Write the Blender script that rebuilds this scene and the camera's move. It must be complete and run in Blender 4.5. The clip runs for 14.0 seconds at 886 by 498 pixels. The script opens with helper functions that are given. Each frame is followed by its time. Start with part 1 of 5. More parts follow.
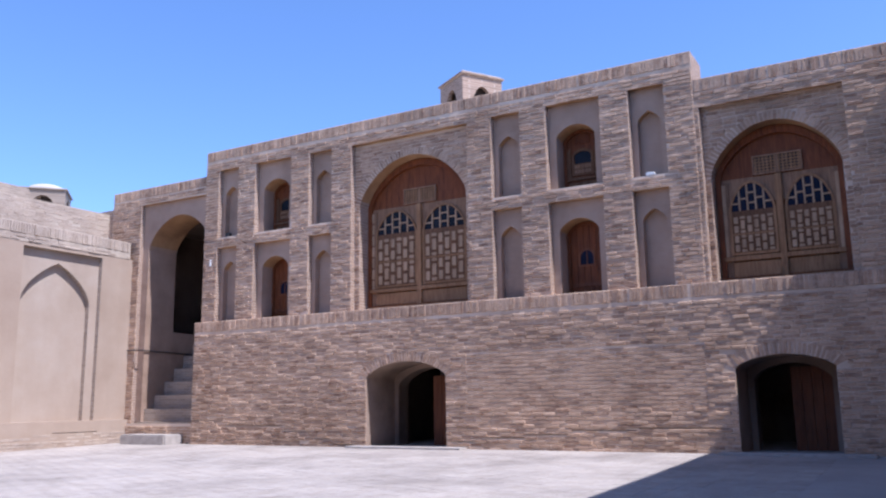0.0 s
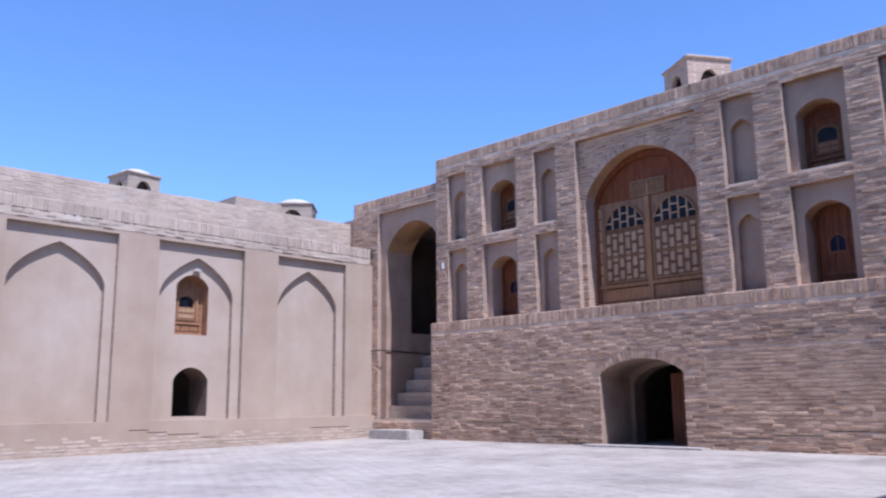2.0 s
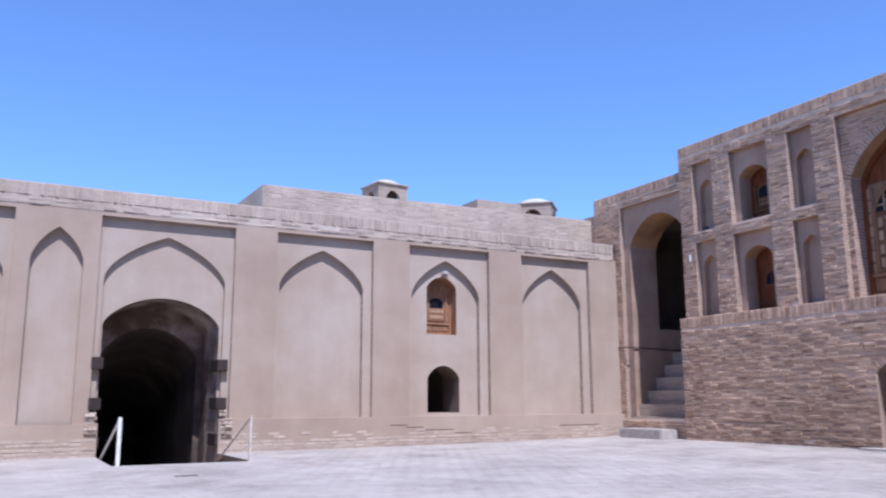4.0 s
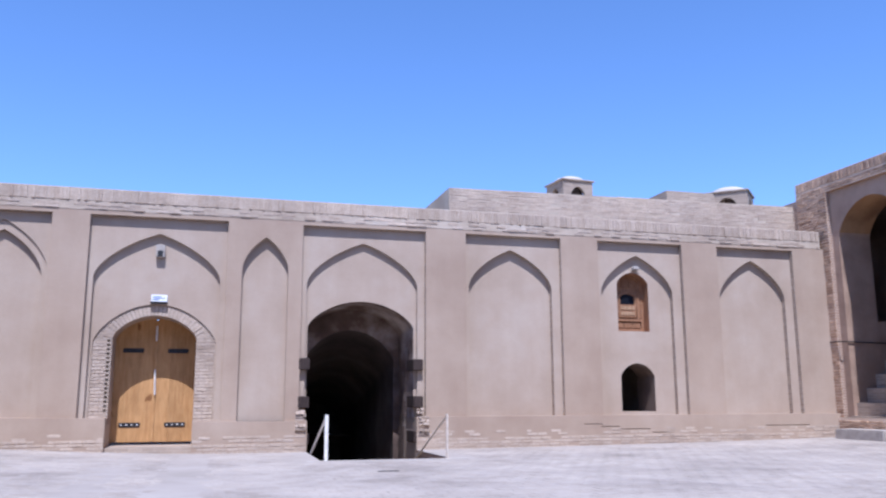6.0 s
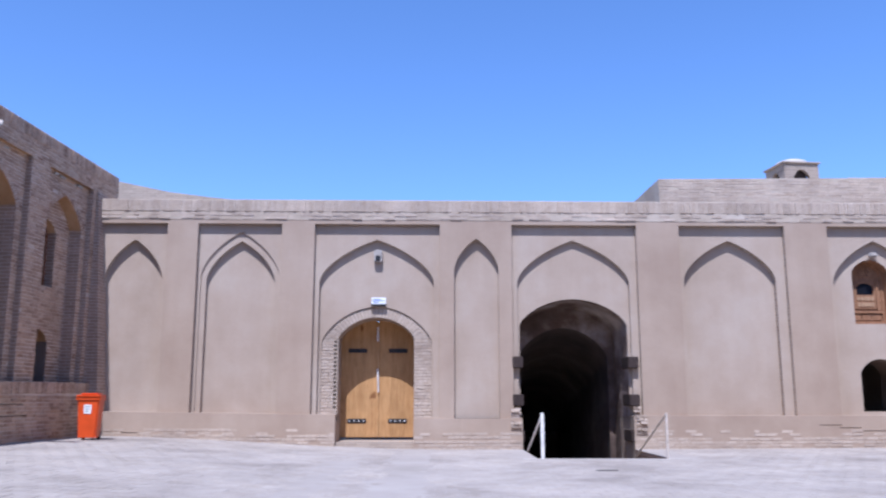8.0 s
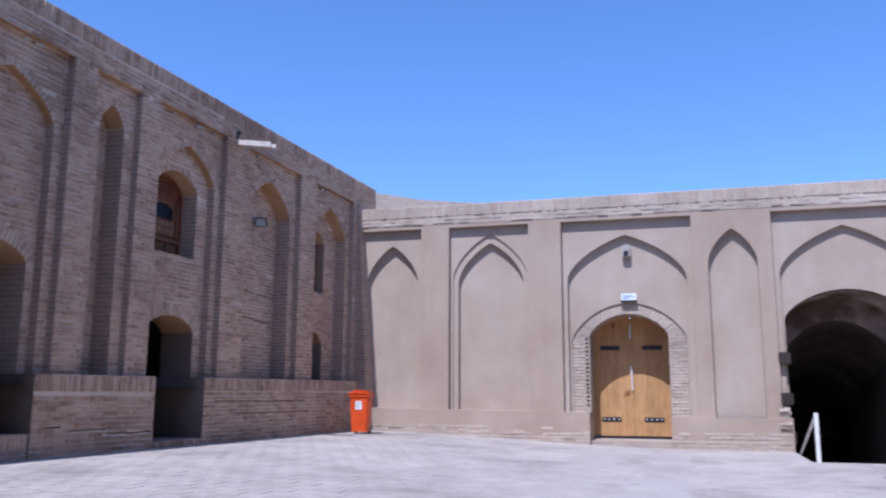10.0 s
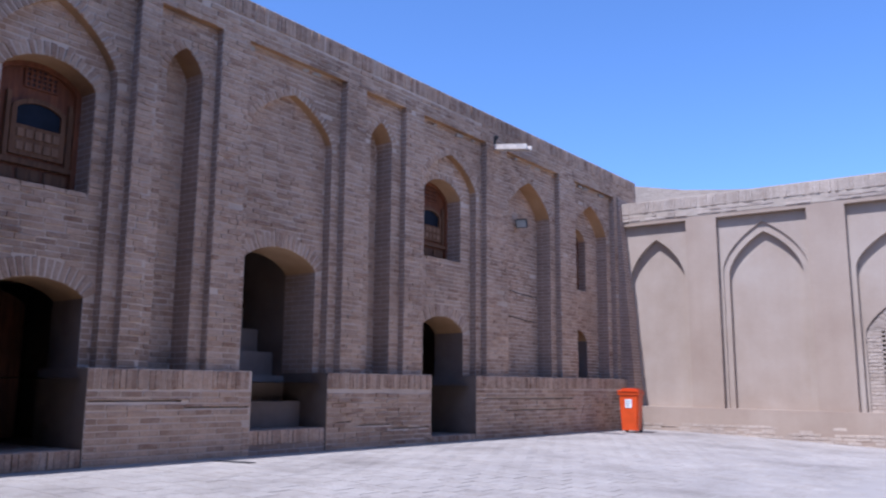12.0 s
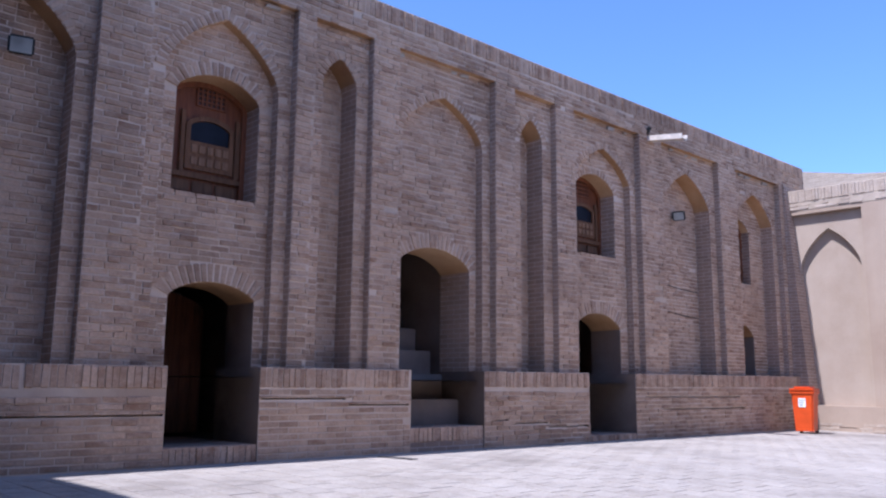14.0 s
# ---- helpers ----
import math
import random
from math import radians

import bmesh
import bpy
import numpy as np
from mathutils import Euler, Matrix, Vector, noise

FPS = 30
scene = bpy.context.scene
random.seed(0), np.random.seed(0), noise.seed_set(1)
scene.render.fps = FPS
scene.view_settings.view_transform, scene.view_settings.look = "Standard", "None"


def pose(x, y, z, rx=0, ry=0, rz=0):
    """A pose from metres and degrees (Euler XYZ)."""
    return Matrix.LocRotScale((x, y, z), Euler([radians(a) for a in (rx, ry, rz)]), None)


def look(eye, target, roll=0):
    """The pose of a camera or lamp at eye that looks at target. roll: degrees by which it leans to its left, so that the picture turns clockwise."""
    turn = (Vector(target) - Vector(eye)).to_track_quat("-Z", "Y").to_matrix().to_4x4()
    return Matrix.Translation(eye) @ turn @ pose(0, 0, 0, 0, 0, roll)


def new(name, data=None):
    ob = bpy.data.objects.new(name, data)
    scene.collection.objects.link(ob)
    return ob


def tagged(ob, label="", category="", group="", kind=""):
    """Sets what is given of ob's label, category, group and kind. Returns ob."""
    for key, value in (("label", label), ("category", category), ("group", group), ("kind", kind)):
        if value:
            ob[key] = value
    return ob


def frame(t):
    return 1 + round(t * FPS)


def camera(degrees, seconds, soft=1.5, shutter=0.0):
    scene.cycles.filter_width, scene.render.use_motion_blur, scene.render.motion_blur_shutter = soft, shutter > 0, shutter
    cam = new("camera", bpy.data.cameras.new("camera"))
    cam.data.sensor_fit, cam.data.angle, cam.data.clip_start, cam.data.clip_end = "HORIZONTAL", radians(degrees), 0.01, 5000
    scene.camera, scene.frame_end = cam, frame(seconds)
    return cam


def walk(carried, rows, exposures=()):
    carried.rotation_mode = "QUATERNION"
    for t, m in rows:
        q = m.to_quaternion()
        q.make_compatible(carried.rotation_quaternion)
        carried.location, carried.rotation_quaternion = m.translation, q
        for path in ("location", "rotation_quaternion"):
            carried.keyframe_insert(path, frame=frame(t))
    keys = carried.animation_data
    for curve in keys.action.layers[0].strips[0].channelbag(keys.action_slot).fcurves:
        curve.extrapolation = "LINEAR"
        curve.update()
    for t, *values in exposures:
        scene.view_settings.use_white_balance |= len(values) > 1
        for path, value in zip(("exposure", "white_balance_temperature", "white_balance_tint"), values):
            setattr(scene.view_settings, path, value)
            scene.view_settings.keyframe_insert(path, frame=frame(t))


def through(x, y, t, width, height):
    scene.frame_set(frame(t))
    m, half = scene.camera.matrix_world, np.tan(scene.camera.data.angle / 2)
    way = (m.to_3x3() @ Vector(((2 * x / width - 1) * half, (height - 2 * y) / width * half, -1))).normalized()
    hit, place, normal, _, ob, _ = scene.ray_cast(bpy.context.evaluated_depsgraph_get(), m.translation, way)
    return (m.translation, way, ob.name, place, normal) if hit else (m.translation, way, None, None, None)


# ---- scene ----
cam = camera(56.14, 14.0, 2.2, 0.4)

PATH = [
    (0, pose(0, 0, 1, 100.36, 0.79, -60.16)),
    (0.5, pose(0, 0, 1, 100.35, 0.80, -57.34)),
    (1, pose(0, 0, 1, 100.39, 0.58, -52.69)),
    (1.5, pose(0, 0, 1, 100.37, 0.65, -48.37)),
    (2, pose(0, 0, 1, 100.40, 0.58, -44.36)),
    (2.5, pose(0, 0, 1, 100.38, 0.38, -40.43)),
    (3, pose(0, 0, 1, 100.38, 0.33, -35.97)),
    (3.5, pose(0, 0, 1, 100.37, 0.25, -31.76)),
    (4, pose(0, 0, 1, 100.36, 0.20, -27.62)),
    (6.5, pose(0, 0, 1, 100.28, 0.12, -11.46)),
    (7, pose(0, 0, 1, 100.26, 0.03, -8.04)),
    (7.5, pose(0, 0, 1, 100.24, 0.01, -4.24)),
    (8, pose(0, 0, 1, 100.19, -0.03, -0.10)),
    (10.5, pose(0, 0, 1, 99.93, -0.32, 22.09)),
    (11, pose(0, 0, 1, 99.86, -0.37, 27.47)),
    (11.5, pose(0, 0, 1, 99.80, -0.38, 31.74)),
    (12, pose(0, 0, 1, 99.75, -0.43, 35.07)),
    (12.5, pose(0, 0, 1, 99.69, -0.45, 39.02)),
    (13, pose(0, 0, 1, 99.65, -0.48, 42.38)),
    (13.5, pose(0, 0, 1, 99.62, -0.48, 44.96)),
    (14, pose(0, 0, 1, 99.55, -0.46, 45.72)),
]
walk(cam, PATH, [(0, 0.66, 5380, 20), (2.5, 0.48, 5170, 20), (4, 0.45, 5170, 20), (8, 0.41, 5120, 19), (11, 0.32, 5020, 19), (14, 0.72, 5220, 20)])

# ---- light ----
SUN_EL, SUN_SIDE = radians(61), radians(10)
world = bpy.data.worlds.new("sky")
scene.world = world
world.use_nodes = True
wn = world.node_tree.nodes
sky = wn.new("ShaderNodeTexSky")
sky.sky_type, sky.sun_disc = "NISHITA", False
sky.sun_elevation, sky.sun_rotation = SUN_EL, math.pi + SUN_SIDE
sky.altitude, sky.air_density, sky.dust_density, sky.ozone_density = 900, 1.0, 0.9, 5.5
world.node_tree.links.new(sky.outputs[0], wn["Background"].inputs[0])
wn["Background"].inputs[1].default_value = 0.15
sun = new("sun", bpy.data.lights.new("sun", "SUN"))
sun.data.energy, sun.data.angle, sun.data.color = 4.8, radians(0.53), (1.0, 0.935, 0.83)
sun_way = Vector((-math.sin(SUN_SIDE) * math.cos(SUN_EL), -math.cos(SUN_SIDE) * math.cos(SUN_EL), math.sin(SUN_EL)))
sun.matrix_world = look(sun_way * 60, (0, 0, 0))


# ---- materials ----
def material(name, rough=0.9, metal=0.0):
    m = bpy.data.materials.new(name)
    m.use_nodes = True
    b = m.node_tree.nodes["Principled BSDF"]
    b.inputs["Roughness"].default_value, b.inputs["Metallic"].default_value = rough, metal
    b.inputs["Specular IOR Level"].default_value = 0.25
    return m, m.node_tree.nodes, m.node_tree.links, b


def position(n):
    return n.new("ShaderNodeNewGeometry").outputs["Position"]


def noise_tex(n, l, vec, scale, detail=4.0, rough=0.6):
    t = n.new("ShaderNodeTexNoise")
    t.inputs["Scale"].default_value, t.inputs["Detail"].default_value, t.inputs["Roughness"].default_value = scale, detail, rough
    l.new(vec, t.inputs["Vector"])
    return t.outputs["Fac"]


def scaled(n, l, vec, s):
    v = n.new("ShaderNodeVectorMath")
    v.operation = "MULTIPLY"
    l.new(vec, v.inputs[0])
    v.inputs[1].default_value = s
    return v.outputs[0]


def ramp(n, l, fac, stops):
    r = n.new("ShaderNodeValToRGB")
    e = r.color_ramp.elements
    while len(e) < len(stops):
        e.new(0.5)
    for k, (p, c) in zip(e, stops):
        k.position, k.color = p, (*c, 1)
    l.new(fac, r.inputs[0])
    return r.outputs[0]


def mixed(n, l, fac, a, b, mode="MIX"):
    m = n.new("ShaderNodeMix")
    m.data_type, m.blend_type = "RGBA", mode
    for v, sock in ((fac, m.inputs[0]), (a, m.inputs[6]), (b, m.inputs[7])):
        if isinstance(v, (int, float)):
            sock.default_value = v
        elif isinstance(v, tuple):
            sock.default_value = (*v, 1)
        else:
            l.new(v, sock)
    return m.outputs[2]


def maths(n, l, op, a, b=0.0):
    m = n.new("ShaderNodeMath")
    m.operation = op
    for v, sock in ((a, m.inputs[0]), (b, m.inputs[1])):
        if isinstance(v, (int, float)):
            sock.default_value = v
        else:
            l.new(v, sock)
    return m.outputs[0]


def bump(n, l, b, height, dist, strength=1.0):
    k = n.new("ShaderNodeBump")
    k.inputs["Distance"].default_value, k.inputs["Strength"].default_value = dist, strength
    l.new(height, k.inputs["Height"])
    l.new(k.outputs[0], b.inputs["Normal"])


def brick_material(name, dark, mid, light, dust, dust_amount=0.5, blotchy=0.38):
    """Fired brick: each piece its own tone, dust and mortar smears over it."""
    m, n, l, b = material(name, 0.92)
    pos = position(n)
    geo = n.new("ShaderNodeNewGeometry")
    info = n.new("ShaderNodeObjectInfo")
    piece = maths(n, l, "FRACT", maths(n, l, "ADD", geo.outputs["Random Per Island"], info.outputs["Random"]))
    tone = ramp(n, l, piece, [(0.0, dark), (0.22, tuple(0.5 * (p + q) for p, q in zip(dark, mid))), (0.45, mid), (1.0, light)])
    smear = noise_tex(n, l, scaled(n, l, pos, (7, 7, 15)), 1.0, 6, 0.7)
    patch = noise_tex(n, l, pos, 0.6, 5, 0.65)
    blotch = noise_tex(n, l, pos, 2.6, 4, 0.6)
    grit = noise_tex(n, l, pos, 38, 5, 0.75)
    col = mixed(n, l, maths(n, l, "MULTIPLY", ramp(n, l, smear, [(0.38, (0, 0, 0)), (0.68, (1, 1, 1))]), dust_amount), tone, dust)
    col = mixed(n, l, 0.55, col, ramp(n, l, patch, [(0.30, (0.42, 0.385, 0.375)), (0.5, (0.95, 0.93, 0.92)), (0.70, (1.28, 1.25, 1.21))]), "MULTIPLY")
    col = mixed(n, l, blotchy, col, ramp(n, l, blotch, [(0.34, (0.62, 0.58, 0.56)), (0.5, (1, 1, 1)), (0.68, (1.2, 1.19, 1.17))]), "MULTIPLY")
    col = mixed(n, l, 0.6, col, ramp(n, l, grit, [(0.3, (0.6, 0.58, 0.56)), (0.7, (1.25, 1.23, 1.2))]), "MULTIPLY")
    l.new(col, b.inputs["Base Color"])
    bump(n, l, b, maths(n, l, "ADD", grit, noise_tex(n, l, pos, 9, 4)), 0.008, 0.8)
    return m


def coursed_material(name, brick, mortar, course=0.064, length=0.235):
    """Brickwork on jambs, soffits and far walls, in level courses."""
    m, n, l, b = material(name, 0.92)
    pos = position(n)
    sep = n.new("ShaderNodeSeparateXYZ")
    l.new(pos, sep.inputs[0])
    com = n.new("ShaderNodeCombineXYZ")
    l.new(maths(n, l, "ADD", sep.outputs[0], sep.outputs[1]), com.inputs[0])
    l.new(sep.outputs[2], com.inputs[1])
    t = n.new("ShaderNodeTexBrick")
    l.new(com.outputs[0], t.inputs["Vector"])
    t.inputs["Scale"].default_value = 1.0
    t.inputs["Brick Width"].default_value, t.inputs["Row Height"].default_value = length, course
    t.inputs["Mortar Size"].default_value, t.inputs["Mortar Smooth"].default_value = 0.006, 0.4
    t.inputs["Color1"].default_value = (*brick, 1)
    t.inputs["Color2"].default_value = (*[c * 0.78 for c in brick], 1)
    t.inputs["Mortar"].default_value = (*mortar, 1)
    patch = noise_tex(n, l, pos, 0.8, 5)
    col = mixed(n, l, 0.6, t.outputs["Color"], ramp(n, l, patch, [(0.3, (0.7, 0.68, 0.68)), (0.7, (1.15, 1.13, 1.1))]), "MULTIPLY")
    l.new(col, b.inputs["Base Color"])
    h = maths(n, l, "ADD", maths(n, l, "MULTIPLY", t.outputs["Fac"], -1.0), maths(n, l, "MULTIPLY", noise_tex(n, l, pos, 70, 4), 0.5))
    bump(n, l, b, h, 0.006)
    return m


def render_material(name, base, pale, dark, relief=0.006):
    """Trowelled mud plaster: soft washes, trowel marks, rain streaks, fine straw grain."""
    m, n, l, b = material(name, 0.95)
    pos = position(n)
    wash = noise_tex(n, l, pos, 0.7, 5)
    col = ramp(n, l, wash, [(0.32, dark), (0.5, base), (0.72, pale)])
    streak = noise_tex(n, l, scaled(n, l, pos, (3.2, 3.2, 0.35)), 1.0, 4)
    col = mixed(n, l, 0.22, col, ramp(n, l, streak, [(0.35, (0.82, 0.80, 0.79)), (0.65, (1.06, 1.06, 1.06))]), "MULTIPLY")
    grain = noise_tex(n, l, pos, 55, 4, 0.7)
    col = mixed(n, l, 0.3, col, ramp(n, l, grain, [(0.3, (0.8, 0.8, 0.8)), (0.7, (1.12, 1.12, 1.12))]), "MULTIPLY")
    l.new(col, b.inputs["Base Color"])
    trowel = noise_tex(n, l, scaled(n, l, pos, (2.2, 2.2, 5)), 1.0, 4)
    bump(n, l, b, maths(n, l, "ADD", maths(n, l, "MULTIPLY", trowel, 2.0), maths(n, l, "MULTIPLY", grain, 0.35)), relief)
    return m


def wood_material(name, base, dark, along=(9, 9, 0.9), rough=0.6, knots=False):
    m, n, l, b = material(name, rough)
    pos = position(n)
    info = n.new("ShaderNodeObjectInfo")
    grain = noise_tex(n, l, scaled(n, l, pos, along), 3.0, 6, 0.65)
    col = ramp(n, l, grain, [(0.3, dark), (0.62, base)])
    col = mixed(n, l, 0.5, col, ramp(n, l, noise_tex(n, l, pos, 2.5, 3), [(0.3, (0.7, 0.66, 0.62)), (0.7, (1.15, 1.12, 1.1))]), "MULTIPLY")
    col = mixed(n, l, 0.35, col, ramp(n, l, info.outputs["Random"], [(0.0, (0.7, 0.7, 0.7)), (1.0, (1.2, 1.2, 1.2))]), "MULTIPLY")
    if knots:
        spot = noise_tex(n, l, scaled(n, l, pos, (1, 1, 0.6)), 5.5, 2, 0.4)
        col = mixed(n, l, 0.75, col, ramp(n, l, spot, [(0.27, (0.38, 0.25, 0.18)), (0.33, (1, 1, 1))]), "MULTIPLY")
    l.new(col, b.inputs["Base Color"])
    bump(n, l, b, grain, 0.003)
    return m


def plain_material(name, colour, rough=0.6, metal=0.0, vary=0.25, scale=8.0, relief=0.001):
    m, n, l, b = material(name, rough, metal)
    pos = position(n)
    f = noise_tex(n, l, pos, scale, 5)
    lo, hi = tuple(c * (1 - vary) for c in colour), tuple(min(1, c * (1 + vary * 0.6)) for c in colour)
    l.new(ramp(n, l, f, [(0.3, lo), (0.7, hi)]), b.inputs["Base Color"])
    bump(n, l, b, noise_tex(n, l, pos, scale * 8, 3), relief)
    return m


BRICK = brick_material("tan_brick", (0.29, 0.168, 0.105), (0.455, 0.298, 0.196), (0.545, 0.375, 0.258), (0.61, 0.46, 0.34), 0.72)
BRICK_PALE = brick_material("pale_brick", (0.407, 0.321, 0.247), (0.45, 0.366, 0.288), (0.495, 0.407, 0.328), (0.495, 0.41, 0.336), 0.8, 0.2)
COURSED = coursed_material("coursed_brick", (0.41, 0.29, 0.215), (0.58, 0.475, 0.385))
COURSED_PALE = coursed_material("pale_coursed_brick", (0.414, 0.332, 0.258), (0.473, 0.392, 0.318))
MORTAR = render_material("lime_mortar", (0.63, 0.49, 0.365), (0.72, 0.58, 0.45), (0.44, 0.32, 0.23), 0.004)
PLASTER = render_material("mud_plaster", (0.38, 0.288, 0.214), (0.421, 0.328, 0.251), (0.336, 0.247, 0.181), 0.0022)
NICHE_PLASTER = render_material("pale_niche_plaster", (0.407, 0.318, 0.244), (0.45, 0.369, 0.295), (0.362, 0.277, 0.206), 0.002)
MAUVE_PLASTER = render_material("old_niche_plaster", (0.39, 0.27, 0.195), (0.47, 0.34, 0.255), (0.28, 0.19, 0.135), 0.008)
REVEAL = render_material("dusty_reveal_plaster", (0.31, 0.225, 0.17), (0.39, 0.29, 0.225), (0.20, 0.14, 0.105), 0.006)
STEP_BRICK = render_material("dusty_step_render", (0.272, 0.211, 0.17), (0.326, 0.265, 0.218), (0.204, 0.153, 0.119), 0.005)
# ochre that paints the warm ground bounce onto soffits
BOUNCE_OCHRE = render_material("bounce_ochre_soffit", (0.40, 0.235, 0.115), (0.54, 0.36, 0.21), (0.23, 0.13, 0.07), 0.012)
# plaster darkened to paint the deep shade of door jambs and rooms
INNER_SHADE = render_material("inner_shade_plaster", (0.186, 0.135, 0.103), (0.248, 0.19, 0.152), (0.103, 0.0725, 0.0552), 0.006)
LIME_SMEAR = render_material("lime_smeared_brick", (0.443, 0.362, 0.28), (0.517, 0.443, 0.362), (0.369, 0.292, 0.218), 0.01)
WHITEWASH = render_material("pale_render", (0.458, 0.414, 0.369), (0.517, 0.473, 0.428), (0.384, 0.34, 0.295))
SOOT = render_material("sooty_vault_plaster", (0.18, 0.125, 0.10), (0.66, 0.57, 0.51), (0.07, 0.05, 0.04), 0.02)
# near-black colour that stands in for shade deep inside hollows
DEPTH_SHADE = render_material("deep_inner_shade", (0.0935, 0.0731, 0.0646), (0.17, 0.136, 0.119), (0.051, 0.0408, 0.0374), 0.01)
EARTH = render_material("packed_earth", (0.34, 0.28, 0.22), (0.42, 0.35, 0.28), (0.26, 0.21, 0.17))
NEW_WOOD = wood_material("honey_pine", (0.49, 0.285, 0.118), (0.355, 0.185, 0.068), knots=True)
OLD_WOOD = wood_material("weathered_walnut", (0.30, 0.175, 0.10), (0.17, 0.09, 0.05), rough=0.7)
TYMPANUM_WOOD = wood_material("russet_varnished_board", (0.215, 0.066, 0.02), (0.085, 0.026, 0.01), rough=0.6)
SASH_WOOD = wood_material("bleached_sash_timber", (0.37, 0.205, 0.10), (0.22, 0.11, 0.052), rough=0.75)
SASH_DARK = wood_material("dark_sash_ground", (0.20, 0.10, 0.05), (0.10, 0.05, 0.026), rough=0.75)
PANEL_WOOD = wood_material("sun_bleached_panel", (0.476, 0.323, 0.196), (0.323, 0.2, 0.115), rough=0.75)
CARVED_WOOD = wood_material("carved_brown_shutter", (0.336, 0.184, 0.101), (0.208, 0.104, 0.0521), rough=0.7)
RED_WOOD = wood_material("red_brown_door_wood", (0.215, 0.078, 0.034), (0.11, 0.038, 0.019), rough=0.6)
DARK_WOOD = wood_material("dark_timber", (0.06, 0.042, 0.035), (0.03, 0.02, 0.018), rough=0.8)
IRON = plain_material("dark_iron", (0.05, 0.048, 0.05), 0.55, 0.6)
STEEL = plain_material("white_painted_steel", (0.72, 0.70, 0.66), 0.45, 0.0, 0.15)
ORANGE = plain_material("orange_plastic", (0.64, 0.08, 0.012), 0.4, 0.0, 0.15, 5)
WHITE = plain_material("white_enamel", (0.8, 0.8, 0.78), 0.45, 0.0, 0.08)
LABEL = plain_material("grey_print", (0.30, 0.32, 0.36), 0.6)
BLUE_PRINT = plain_material("blue_print", (0.12, 0.20, 0.45), 0.5)
BLACK = plain_material("black_plastic", (0.03, 0.03, 0.032), 0.5)
STONE = plain_material("dressed_stone", (0.414, 0.369, 0.325), 0.85, 0.0, 0.2, 6, 0.004)
SPOUT = plain_material("spout_sheet_metal", (0.66, 0.58, 0.50), 0.5, 0.3)


def glass_material(name, colour):
    m, n, l, b = material(name, 0.45)
    b.inputs["Specular IOR Level"].default_value = 0.15
    pos = position(n)
    l.new(ramp(n, l, noise_tex(n, l, pos, 3, 2), [(0.35, tuple(c * 0.5 for c in colour)), (0.65, colour)]), b.inputs["Base Color"])
    return m


BLUE_GLASS = glass_material("blue_pane", (0.007, 0.009, 0.03))
GREY_GLASS = glass_material("dusty_pane", (0.014, 0.016, 0.024))
LAMP_GLASS = glass_material("lamp_pane", (0.42, 0.44, 0.42))


# ---- making meshes ----
def mesh_of(name, bm, mats):
    me = bpy.data.meshes.new(name)
    bm.to_mesh(me)
    bm.free()
    for m in mats:
        me.materials.append(m)
    return me


def raw(name, verts, faces, mats, idx=None):
    me = bpy.data.meshes.new(name)
    me.from_pydata(verts, [], faces)
    for m in mats:
        me.materials.append(m)
    if idx:
        me.polygons.foreach_set("material_index", idx)
    me.update()
    return me


def part(name, bm, mat, parent, label=""):
    ob = new(name, mesh_of(name, bm, [mat]) if isinstance(bm, bmesh.types.BMesh) else bm)
    ob.parent = parent
    if label:
        ob["label"] = label
    return ob


def box(bm, x0, x1, y0, y1, z0, z1, bevel=0.0):
    r = bmesh.ops.create_cube(bm, size=1, matrix=Matrix.Translation(((x0 + x1) / 2, (y0 + y1) / 2, (z0 + z1) / 2)) @ Matrix.Diagonal((x1 - x0, y1 - y0, z1 - z0, 1)))
    if bevel:
        es = list({e for v in r["verts"] for e in v.link_edges})
        bmesh.ops.bevel(bm, geom=es, offset=bevel, segments=2, affect="EDGES")
    return bm


def boxed(x0, x1, y0, y1, z0, z1, bevel=0.006):
    return box(bmesh.new(), x0, x1, y0, y1, z0, z1, bevel)


def rod(bm, a, b, r, sides=10):
    a, b = Vector(a), Vector(b)
    m = Matrix.Translation((a + b) / 2) @ (b - a).to_track_quat("Z", "Y").to_matrix().to_4x4()
    bmesh.ops.create_cone(bm, cap_ends=True, segments=sides, radius1=r, radius2=r, depth=(b - a).length, matrix=m)
    return bm


class Face:
    """A wall's own axes: u along it, d out of it towards the court, z up."""

    def __init__(self, px, py, ux, uy, nx, ny):
        k = math.hypot(ux, uy)
        self.m = Matrix(((ux / k, nx, 0, px), (uy / k, ny, 0, py), (0, 0, 1, 0), (0, 0, 0, 1)))

    def at(self, u, d, z):
        return self.m @ Vector((u, d, z))


a = radians(1.2)
MID = Face(0, 17.01, math.cos(a), math.sin(a), math.sin(a), -math.cos(a))
a = radians(1.6)
LEFT = Face(-7.128, 16.862, math.sin(a), math.cos(a), math.cos(a), -math.sin(a))
RIGHT = Face(14.177, 17.308, -0.0035, 1, -1, -0.0035)


DOORWAYS = ((-2.12, -0.56), (1.62, 3.86))   # the gate and the passage stand open at the foot of the wall


def rect(u0, u1, z0, z1):
    return [(u0, z0), (u1, z0), (u1, z1), (u0, z1)]


